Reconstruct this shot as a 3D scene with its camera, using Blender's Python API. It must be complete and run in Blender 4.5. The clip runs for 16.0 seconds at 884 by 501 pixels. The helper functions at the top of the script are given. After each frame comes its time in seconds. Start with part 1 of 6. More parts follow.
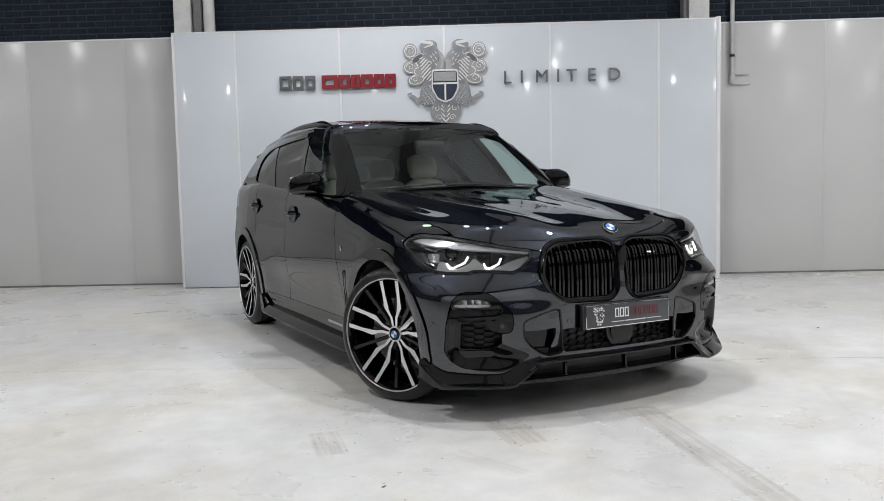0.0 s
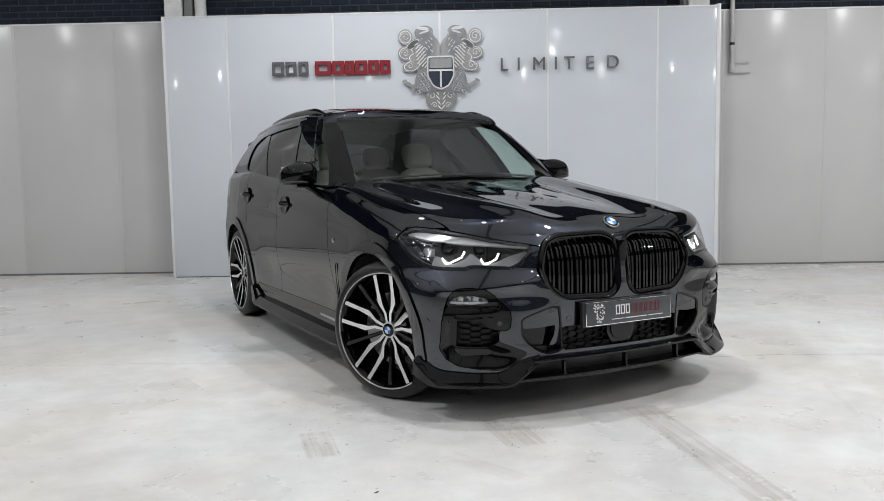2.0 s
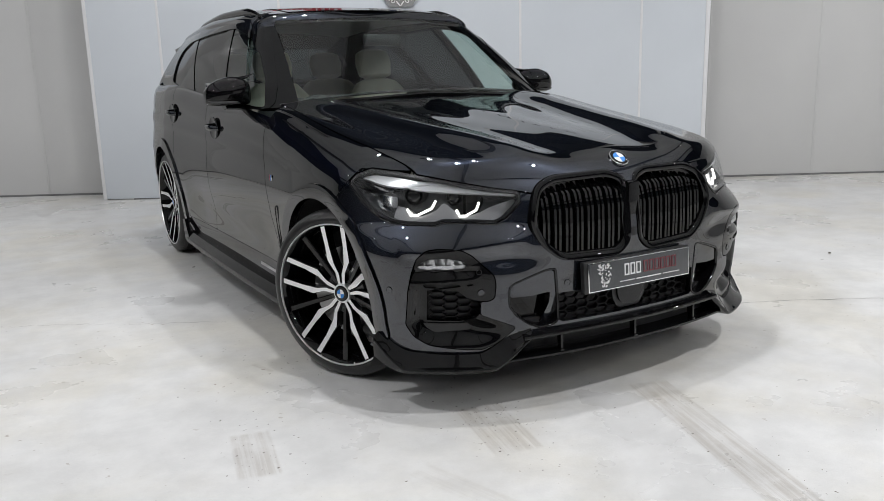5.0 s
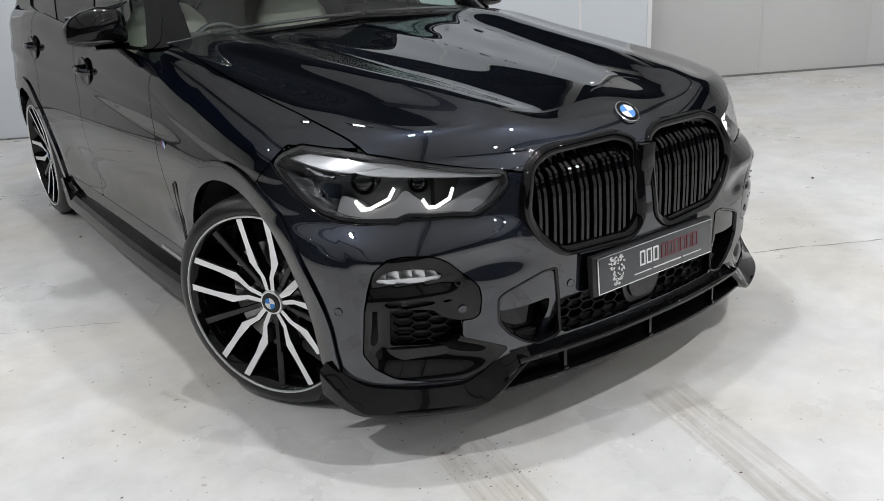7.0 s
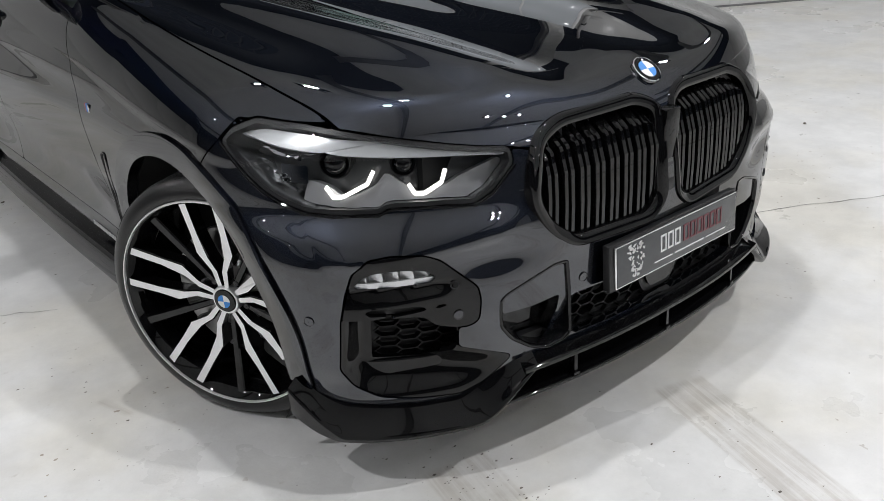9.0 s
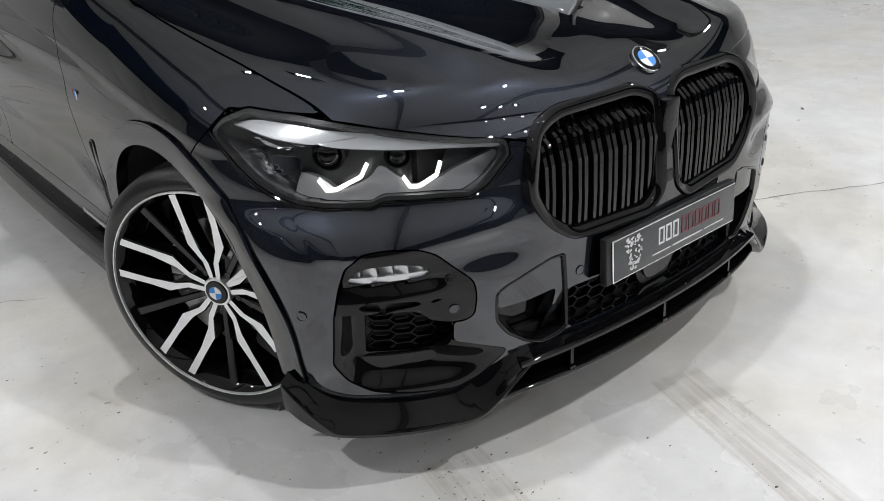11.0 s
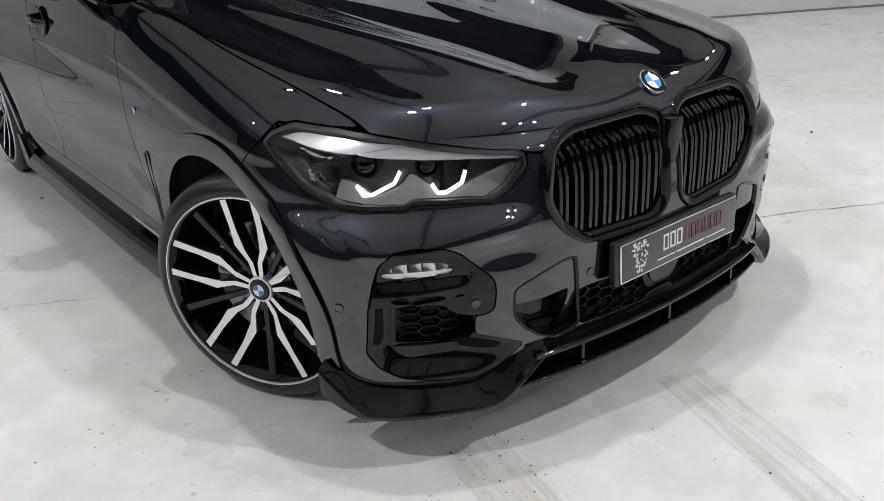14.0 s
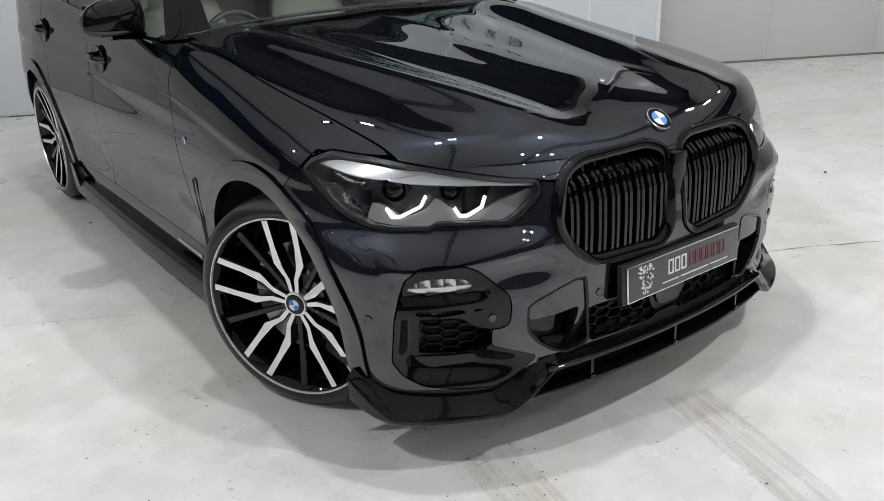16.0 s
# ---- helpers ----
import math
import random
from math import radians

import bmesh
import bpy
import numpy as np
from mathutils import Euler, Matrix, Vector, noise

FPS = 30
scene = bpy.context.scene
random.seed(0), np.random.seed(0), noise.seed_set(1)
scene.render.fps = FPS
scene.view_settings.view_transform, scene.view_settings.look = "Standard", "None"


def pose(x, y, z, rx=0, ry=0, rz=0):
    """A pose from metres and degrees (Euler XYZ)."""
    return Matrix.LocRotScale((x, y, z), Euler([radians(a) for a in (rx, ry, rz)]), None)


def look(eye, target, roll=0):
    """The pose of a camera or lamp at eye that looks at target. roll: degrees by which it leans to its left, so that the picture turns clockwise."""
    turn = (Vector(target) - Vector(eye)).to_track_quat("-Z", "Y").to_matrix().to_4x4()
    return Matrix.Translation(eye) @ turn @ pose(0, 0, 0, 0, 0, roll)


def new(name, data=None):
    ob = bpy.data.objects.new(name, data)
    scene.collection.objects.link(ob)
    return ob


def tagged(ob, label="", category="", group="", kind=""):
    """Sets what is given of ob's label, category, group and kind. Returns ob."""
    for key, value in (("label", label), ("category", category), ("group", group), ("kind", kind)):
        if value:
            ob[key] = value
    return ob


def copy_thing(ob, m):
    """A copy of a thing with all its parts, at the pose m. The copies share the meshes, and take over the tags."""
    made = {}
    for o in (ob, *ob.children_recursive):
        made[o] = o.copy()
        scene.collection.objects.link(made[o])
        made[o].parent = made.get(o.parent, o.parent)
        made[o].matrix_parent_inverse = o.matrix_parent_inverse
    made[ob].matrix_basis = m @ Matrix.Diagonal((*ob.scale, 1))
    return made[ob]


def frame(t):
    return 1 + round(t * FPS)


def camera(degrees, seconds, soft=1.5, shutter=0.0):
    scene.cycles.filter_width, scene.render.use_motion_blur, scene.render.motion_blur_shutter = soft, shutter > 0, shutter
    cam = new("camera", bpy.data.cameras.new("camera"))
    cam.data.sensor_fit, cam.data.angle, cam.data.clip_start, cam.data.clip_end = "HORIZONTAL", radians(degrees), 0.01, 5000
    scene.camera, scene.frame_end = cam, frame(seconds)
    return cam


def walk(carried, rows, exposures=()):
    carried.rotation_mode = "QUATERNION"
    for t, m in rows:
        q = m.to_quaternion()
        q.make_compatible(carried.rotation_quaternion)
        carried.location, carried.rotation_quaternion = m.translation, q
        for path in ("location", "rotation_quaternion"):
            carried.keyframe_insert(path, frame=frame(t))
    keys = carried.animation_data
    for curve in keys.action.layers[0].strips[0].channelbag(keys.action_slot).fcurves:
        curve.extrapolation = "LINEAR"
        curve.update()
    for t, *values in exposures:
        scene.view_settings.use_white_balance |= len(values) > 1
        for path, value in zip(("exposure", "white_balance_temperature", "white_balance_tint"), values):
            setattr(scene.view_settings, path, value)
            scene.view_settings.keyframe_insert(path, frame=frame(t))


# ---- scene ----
cam = camera(56.7, 16.0, soft=0.75)
PATH = [
    (0, (-2.663, -4.014, 1.14), (-1.757, -2.238, 0.983), -1.3),
    (0.5, (-2.647, -3.976, 1.144), (-1.74, -2.201, 0.98), -1.2),
    (1, (-2.641, -3.945, 1.146), (-1.732, -2.172, 0.974), -1.1),
    (1.5, (-2.635, -3.921, 1.151), (-1.721, -2.151, 0.97), -1.0),
    (2, (-2.609, -3.892, 1.167), (-1.692, -2.125, 0.977), -1.0),
    (2.5, (-2.576, -3.833, 1.198), (-1.653, -2.071, 0.992), -1.1),
    (3, (-2.542, -3.747, 1.213), (-1.617, -1.989, 0.983), -1.1),
    (3.5, (-2.511, -3.648, 1.225), (-1.584, -1.897, 0.955), -1.2),
    (4, (-2.438, -3.526, 1.247), (-1.507, -1.787, 0.913), -1.3),
    (4.2, (-2.395, -3.464, 1.247), (-1.459, -1.731, 0.899), -1.2),
    (6.3, (-1.987, -2.542, 1.374), (-0.931, -0.959, 0.757), -2.6),
    (6.5, (-1.958, -2.479, 1.385), (-0.891, -0.911, 0.75), -2.7),
    (7, (-1.896, -2.337, 1.392), (-0.799, -0.812, 0.704), -3.1),
    (7.5, (-1.814, -2.154, 1.393), (-0.693, -0.673, 0.652), -3.0),
    (8, (-1.759, -2.048, 1.387), (-0.626, -0.597, 0.604), -3.0),
    (8.5, (-1.727, -1.989, 1.393), (-0.587, -0.564, 0.575), -2.9),
    (9, (-1.712, -1.948, 1.394), (-0.571, -0.541, 0.547), -2.9),
    (11.5, (-1.685, -1.915, 1.412), (-0.548, -0.532, 0.519), -2.6),
    (12, (-1.716, -1.929, 1.416), (-0.576, -0.544, 0.532), -2.4),
    (12.5, (-1.735, -1.952, 1.423), (-0.598, -0.561, 0.543), -2.4),
    (13, (-1.76, -1.967, 1.424), (-0.625, -0.569, 0.556), -2.4),
    (13.5, (-1.784, -1.992, 1.432), (-0.658, -0.579, 0.575), -2.4),
    (14, (-1.83, -2.07, 1.449), (-0.712, -0.639, 0.611), -2.5),
    (14.5, (-1.894, -2.166, 1.459), (-0.78, -0.718, 0.645), -2.5),
    (15, (-1.924, -2.214, 1.465), (-0.816, -0.75, 0.671), -2.5),
    (15.5, (-1.935, -2.233, 1.473), (-0.833, -0.754, 0.699), -2.4),
    (16, (-1.945, -2.24, 1.479), (-0.852, -0.741, 0.731), -2.2),
]
walk(cam, [(t, look(eye, target, roll)) for t, eye, target, roll in PATH])

# ---- light ----
ROOM = pose(-1.012, 5.952, 0, rz=-28.65)      # x along the feature wall, y behind it
world = bpy.data.worlds.new("world")
scene.world = world
world.use_nodes = True
world.node_tree.nodes["Background"].inputs[0].default_value = (0.6, 0.7, 0.9, 1)
world.node_tree.nodes["Background"].inputs[1].default_value = 0.02
scene.view_settings.exposure = 0.0
LAMP_Z = 4.6
LAMPS = [(-2.8, -2.5, 70), (1.75, -1.95, 36), (2.85, -1.60, 36), (8.4, -2.5, 100), (-4.6, -7.0, 105), (0.6, -7.0, 105), (6.2, -7.0, 132), (11.4, -7.0, 150), (3.26, -4.89, 62), (3.71, -3.84, 22), (-6.9, -10.9, 60), (-1.9, -12.2, 40), (7.1, -10.9, 40), (8.26, -11.3, 40), (8.9, -10.9, 40), (11.1, -11.1, 60), (12.8, -10.2, 60)]
for lx, ly, watt in LAMPS:
    ld = bpy.data.lights.new("led_light", "AREA")
    ld.shape, ld.size, ld.size_y, ld.energy, ld.color = "RECTANGLE", 0.15, 0.10, watt * 0.86, (0.985, 0.985, 1.0)
    lo = new("led_light", ld)
    lo.matrix_world = ROOM @ pose(lx, ly, LAMP_Z)

# ---- materials ----
def mat(name, col, rough=0.5, metal=0.0, coat=0.0, var=0.0, scale=8.0, bump=0.0, bscale=60.0, rvar=0.0, spec=0.5):
    """A principled material with colour and roughness variation at two scales and a fine bump."""
    m = bpy.data.materials.new(name)
    m.use_nodes = True
    nt = m.node_tree
    b = nt.nodes["Principled BSDF"]
    b.inputs["Base Color"].default_value = (*col, 1)
    b.inputs["Roughness"].default_value = rough
    b.inputs["Metallic"].default_value = metal
    b.inputs["Coat Weight"].default_value = coat
    b.inputs["Coat Roughness"].default_value = 0.012
    b.inputs["Specular IOR Level"].default_value = spec
    if var or bump or rvar:
        tc = nt.nodes.new("ShaderNodeTexCoord")
        n1 = nt.nodes.new("ShaderNodeTexNoise")
        n1.inputs["Scale"].default_value, n1.inputs["Detail"].default_value = scale, 5
        n2 = nt.nodes.new("ShaderNodeTexNoise")
        n2.inputs["Scale"].default_value, n2.inputs["Detail"].default_value = bscale, 4
        nt.links.new(tc.outputs["Object"], n1.inputs["Vector"])
        nt.links.new(tc.outputs["Object"], n2.inputs["Vector"])
        if var:
            mx = nt.nodes.new("ShaderNodeMath")
            mx.operation = "MULTIPLY_ADD"
            mx.inputs[1].default_value = 0.35
            nt.links.new(n2.outputs["Fac"], mx.inputs[0])
            nt.links.new(n1.outputs["Fac"], mx.inputs[2])
            r = nt.nodes.new("ShaderNodeMapRange")
            r.inputs[1].default_value, r.inputs[2].default_value = 0.4, 0.95
            r.inputs[3].default_value, r.inputs[4].default_value = 1 - var, 1 + var
            nt.links.new(mx.outputs[0], r.inputs[0])
            v = nt.nodes.new("ShaderNodeVectorMath")
            v.operation = "SCALE"
            v.inputs[0].default_value = col
            nt.links.new(r.outputs[0], v.inputs["Scale"])
            nt.links.new(v.outputs[0], b.inputs["Base Color"])
        if rvar:
            r2 = nt.nodes.new("ShaderNodeMapRange")
            r2.inputs[1].default_value, r2.inputs[2].default_value = 0.3, 0.7
            r2.inputs[3].default_value, r2.inputs[4].default_value = max(0.01, rough - rvar), rough + rvar
            nt.links.new(n1.outputs["Fac"], r2.inputs[0])
            nt.links.new(r2.outputs[0], b.inputs["Roughness"])
        if bump:
            bp = nt.nodes.new("ShaderNodeBump")
            bp.inputs["Strength"].default_value, bp.inputs["Distance"].default_value = 0.5, bump
            nt.links.new(n2.outputs["Fac"], bp.inputs["Height"])
            nt.links.new(bp.outputs[0], b.inputs["Normal"])
    return m


def glass(name, tint, ior=1.5, rough=0.0):
    """Thin glazing: what is behind shows through the tint, gloss by Fresnel."""
    m = bpy.data.materials.new(name)
    m.use_nodes = True
    nt = m.node_tree
    nt.nodes.remove(nt.nodes["Principled BSDF"])
    t = nt.nodes.new("ShaderNodeBsdfTransparent")
    t.inputs[0].default_value = (*tint, 1)
    g = nt.nodes.new("ShaderNodeBsdfGlossy")
    g.inputs["Roughness"].default_value = rough
    lw = nt.nodes.new("ShaderNodeLayerWeight")
    lw.inputs[0].default_value = 0.5
    pw = nt.nodes.new("ShaderNodeMath")
    pw.operation = "POWER"
    pw.inputs[1].default_value = 5.0
    nt.links.new(lw.outputs["Facing"], pw.inputs[0])
    f = nt.nodes.new("ShaderNodeMath")
    f.operation = "MULTIPLY_ADD"
    f.inputs[1].default_value, f.inputs[2].default_value = 0.95, ((ior - 1) / (ior + 1)) ** 2 * 1.6
    nt.links.new(pw.outputs[0], f.inputs[0])
    mx = nt.nodes.new("ShaderNodeMixShader")
    nt.links.new(f.outputs[0], mx.inputs[0])
    nt.links.new(t.outputs[0], mx.inputs[1])
    nt.links.new(g.outputs[0], mx.inputs[2])
    nt.links.new(mx.outputs[0], nt.nodes["Material Output"].inputs[0])
    return m


def lit(name, col, strength):
    m = mat(name, col, 0.3)
    b = m.node_tree.nodes["Principled BSDF"]
    b.inputs["Emission Color"].default_value = (*col, 1)
    b.inputs["Emission Strength"].default_value = strength
    return m


PAINT = mat("black_metallic_paint", (0.0155, 0.0185, 0.027), 0.40, 1.0, 1.0, var=0.25, scale=400, bscale=900)
PAINT.node_tree.nodes["Principled BSDF"].inputs["Coat IOR"].default_value = 1.84
PAINT.node_tree.nodes["Principled BSDF"].inputs["Specular Tint"].default_value = (0.02, 0.02, 0.03, 1)
GLOSS = mat("gloss_black_plastic", (0.003, 0.003, 0.0034), 0.03, 0.0, 0.0, var=0.1, scale=20, spec=0.42)
SATIN = mat("satin_black_plastic", (0.012, 0.012, 0.013), 0.38, var=0.2, scale=30, bump=0.0004, bscale=500)
LINER = mat("wheel_arch_felt", (0.012, 0.012, 0.012), 0.8, var=0.3, scale=20, bump=0.002, bscale=150)
RUBBER = mat("tyre_rubber", (0.007, 0.007, 0.0074), 0.36, var=0.25, scale=18, bump=0.0006, bscale=200)
ALLOY = mat("diamond_cut_alloy", (0.80, 0.80, 0.81), 0.30, 0.75, var=0.06, scale=30, bscale=300)
CHROME = mat("chrome", (0.82, 0.83, 0.84), 0.08, 1.0)
DISC = mat("brake_disc_steel", (0.3, 0.3, 0.3), 0.35, 1.0, var=0.15, scale=12)
GREYMET = mat("headlight_satin_metal", (0.52, 0.52, 0.53), 0.32, 0.5)
BROW = mat("headlight_white_brow", (0.78, 0.79, 0.80), 0.30, 0.55)
LENS = glass("headlight_lens", (0.96, 0.97, 0.98), 1.45)
SCREEN = glass("windscreen_glass", (0.82, 0.90, 0.87), 1.75)
SIDEGLASS = glass("side_glass", (0.66, 0.78, 0.74), 1.5)
PRIVACY = glass("privacy_glass", (0.055, 0.058, 0.06), 1.5)
DRL = lit("daytime_light", (1.0, 0.97, 0.92), 2.4)
LEATHER = mat("cream_leather", (0.62, 0.575, 0.49), 0.5, var=0.1, scale=10, bump=0.0015, bscale=120)
TRIM = mat("dark_cabin_trim", (0.11, 0.118, 0.12), 0.5, var=0.2, scale=10)
HEADLINER = mat("grey_headliner", (0.34, 0.35, 0.34), 0.8, var=0.05, scale=10)
MESHB = mat("black_grille_mesh", (0.003, 0.003, 0.0033), 0.35, var=0.2, scale=30, spec=0.2)
BOWL = mat("headlight_inner_grey", (0.15, 0.153, 0.157), 0.22, 0.3, var=0.2, scale=20)
BLUE = mat("roundel_blue", (0.03, 0.22, 0.62), 0.45)
WHITE = mat("roundel_white", (0.8, 0.8, 0.8), 0.45)
RED = mat("sign_red", (0.24, 0.012, 0.022), 0.3, var=0.1, scale=6)
PLATE = mat("plate_grey", (0.065, 0.068, 0.072), 0.25, var=0.08, scale=30)
PLATERED = mat("plate_dark_red", (0.12, 0.012, 0.02), 0.35)
PALE = mat("pale_print", (0.72, 0.72, 0.72), 0.4)


# ---- mesh helpers ----
def link(name, verts, faces, material, parent=None, label="", smooth=True):
    me = bpy.data.meshes.new(name)
    me.from_pydata([tuple(v) for v in verts], [], faces)
    me.materials.append(material)
    if smooth:
        me.polygons.foreach_set("use_smooth", [True] * len(me.polygons))
    me.update()
    ob = new(name, me)
    if parent:
        ob.parent = parent
    if label:
        ob["label"] = label
    return ob


def part(name, bm, material, parent=None, label="", smooth=True, sharp=35):
    bmesh.ops.recalc_face_normals(bm, faces=bm.faces)
    if smooth:
        for f in bm.faces:
            f.smooth = True
        for e in bm.edges:
            if len(e.link_faces) == 2 and e.calc_face_angle(0) > radians(sharp):
                e.smooth = False
    me = bpy.data.meshes.new(name)
    bm.to_mesh(me)
    bm.free()
    for m in material if isinstance(material, (list, tuple)) else [material]:
        me.materials.append(m)
    ob = new(name, me)
    if parent:
        ob.parent = parent
    if label:
        ob["label"] = label
    return ob


def thing(name, label, category, group=""):
    return tagged(new(name), label, category, group)


def bm_box(bm, x0, x1, y0, y1, z0, z1, M=Matrix(), bevel=0.0):
    r = bmesh.ops.create_cube(bm, size=1)
    vs = r["verts"]
    for v in vs:
        v.co = M @ Vector(((x0 + x1) / 2 + v.co.x * (x1 - x0), (y0 + y1) / 2 + v.co.y * (y1 - y0), (z0 + z1) / 2 + v.co.z * (z1 - z0)))
    if bevel:
        es = {e for v in vs for e in v.link_edges}
        bmesh.ops.bevel(bm, geom=list(es), offset=bevel, segments=2, affect="EDGES", profile=0.5)


def boxed(name, x0, x1, y0, y1, z0, z1, material, parent=None, label="", M=Matrix(), bevel=0.003):
    bm = bmesh.new()
    bm_box(bm, x0, x1, y0, y1, z0, z1, M, bevel)
    return part(name, bm, material, parent, label)


def bm_prism(bm, pts, to3d, depth):
    """A plate of outline pts (2D); to3d(a, b, w) lays it into space, w runs from 0 to depth."""
    f = [bm.verts.new(to3d(a, b, 0)) for a, b in pts]
    k = [bm.verts.new(to3d(a, b, depth)) for a, b in pts]
    n = len(pts)
    bm.faces.new(f)
    bm.faces.new(k[::-1])
    for i in range(n):
        bm.faces.new((f[i], k[i], k[(i + 1) % n], f[(i + 1) % n]))


def rounded(pts, r, n=5):
    """A closed polygon with its corners rounded."""
    out = []
    m = len(pts)
    for i in range(m):
        p, a, b = (Vector(pts[i]), Vector(pts[i - 1]), Vector(pts[(i + 1) % m]))
        la, lb = (a - p).length, (b - p).length
        q = min(r, la * 0.48, lb * 0.48)
        s, e = p + (a - p) / la * q, p + (b - p) / lb * q
        for j in range(n + 1):
            t = j / n
            out.append(tuple(s * (1 - t) ** 2 + p * 2 * t * (1 - t) + e * t * t))
    return out


def spline(keys, x):
    """Smooth curve through (x, value) keys (monotone cubic), for arrays."""
    kx, ky = np.array([k[0] for k in keys], float), np.array([k[1] for k in keys], float)
    h, d = np.diff(kx), np.diff(ky) / np.diff(kx)
    m = np.zeros(len(kx))
    m[0], m[-1] = d[0], d[-1]
    for i in range(1, len(kx) - 1):
        m[i] = 0 if d[i - 1] * d[i] <= 0 else 2 * d[i - 1] * d[i] / (d[i - 1] + d[i])
    x = np.clip(np.asarray(x, float), kx[0], kx[-1])
    i = np.clip(np.searchsorted(kx, x, "right") - 1, 0, len(kx) - 2)
    t = (x - kx[i]) / h[i]
    return ((1 + 2 * t) * (1 - t) ** 2 * ky[i] + t * (1 - t) ** 2 * h[i] * m[i] + t * t * (3 - 2 * t) * ky[i + 1] + t * t * (t - 1) * h[i] * m[i + 1])


def poly_in(pts, a, b):
    """Signed distance into a polygon: positive inside, for arrays a, b."""
    d = np.full(a.shape, 1e9)
    inside = np.zeros(a.shape, bool)
    n = len(pts)
    for i in range(n):
        (x0, y0), (x1, y1) = pts[i], pts[(i + 1) % n]
        ex, ey = x1 - x0, y1 - y0
        t = np.clip(((a - x0) * ex + (b - y0) * ey) / (ex * ex + ey * ey + 1e-12), 0, 1)
        d = np.minimum(d, (a - x0 - t * ex) ** 2 + (b - y0 - t * ey) ** 2)
        hit = ((y0 > b) != (y1 > b)) & (a < (x1 - x0) * (b - y0) / (y1 - y0 + 1e-12) + x0)
        inside ^= hit
    d = np.sqrt(d)
    return np.where(inside, d, -d)


class Sheet:
    """A smooth surface sampled on a grid of columns and rows, from which panels are cut."""

    def __init__(self, P):
        self.P = P
        du = np.gradient(P, axis=0)
        dv = np.gradient(P, axis=1)
        N = np.cross(du, dv)
        N /= np.linalg.norm(N, axis=2, keepdims=True) + 1e-12
        self.N = N
        self.X, self.Y, self.Z = P[..., 0], P[..., 1], P[..., 2]

    def cut(self, G, shift=0.0):
        """Vertices, normals and faces of the part where G > 0, moved out by shift."""
        P, N = self.P + self.N * np.asarray(shift, float).reshape(np.shape(shift) + (1,)), self.N
        nu, nv = G.shape
        verts, norms, faces, index, cross = [], [], [], {}, {}

        def at(i, j):
            k = (i, j)
            if k not in index:
                index[k] = len(verts)
                verts.append(P[i, j])
                norms.append(N[i, j])
            return index[k]

        def mid(a, b):
            k = (min(a, b), max(a, b))
            if k not in cross:
                ga, gb = G[a], G[b]
                t = ga / (ga - gb)
                cross[k] = len(verts)
                verts.append(P[a] * (1 - t) + P[b] * t)
                norms.append(N[a] * (1 - t) + N[b] * t)
            return cross[k]

        I = G > 0
        count = I[:-1, :-1].astype(int) + I[1:, :-1] + I[1:, 1:] + I[:-1, 1:]
        for i, j in zip(*np.nonzero(count)):
            c = ((i, j), (i + 1, j), (i + 1, j + 1), (i, j + 1))
            if count[i, j] == 4:
                faces.append([at(*k) for k in c])
            else:
                poly = []
                for a, b in zip(c, c[1:] + c[:1]):
                    if I[a]:
                        poly.append(at(*a))
                    if I[a] != I[b]:
                        poly.append(mid(a, b))
                if len(poly) > 2:
                    faces.append(poly)
        return np.array(verts).reshape(-1, 3), np.array(norms).reshape(-1, 3), faces

    def panel(self, name, G, material, parent, side="B", depth=0.02, shift=0.0, label=""):
        """The panel G > 0 with its edges turned in by depth. side: B both halves in one mesh, R or L one half."""
        V, N, F = self.cut(G, shift)
        if not len(V):
            return None
        edges = {}
        for f in F:
            for a, b in zip(f, f[1:] + f[:1]):
                edges.setdefault((min(a, b), max(a, b)), []).append((a, b))
        rim = [e[0] for e in edges.values() if len(e) == 1]
        verts, faces = [tuple(v) for v in V], list(F)
        if depth:
            lip = {}
            for a, b in rim:
                if abs(V[a][0]) < 1e-5 and abs(V[b][0]) < 1e-5:
                    continue
                for k in (a, b):
                    if k not in lip:
                        lip[k] = len(verts)
                        verts.append(tuple(V[k]))
                        verts.append(tuple(V[k] - N[k] * depth))
                faces.append([lip[b], lip[a], lip[a] + 1, lip[b] + 1])
        if side == "B":
            n = len(verts)
            back = []
            for k in range(n):
                x, y, z = verts[k]
                if abs(x) < 1e-5 and k < len(V):
                    back.append(k)
                else:
                    back.append(len(verts))
                    verts.append((-x, y, z))
            faces += [[back[k] for k in f[::-1]] for f in faces]
        elif side == "R":
            verts = [(-x, y, z) for x, y, z in verts]
            faces = [f[::-1] for f in faces]
        return link(name, verts, faces, material, parent, label)


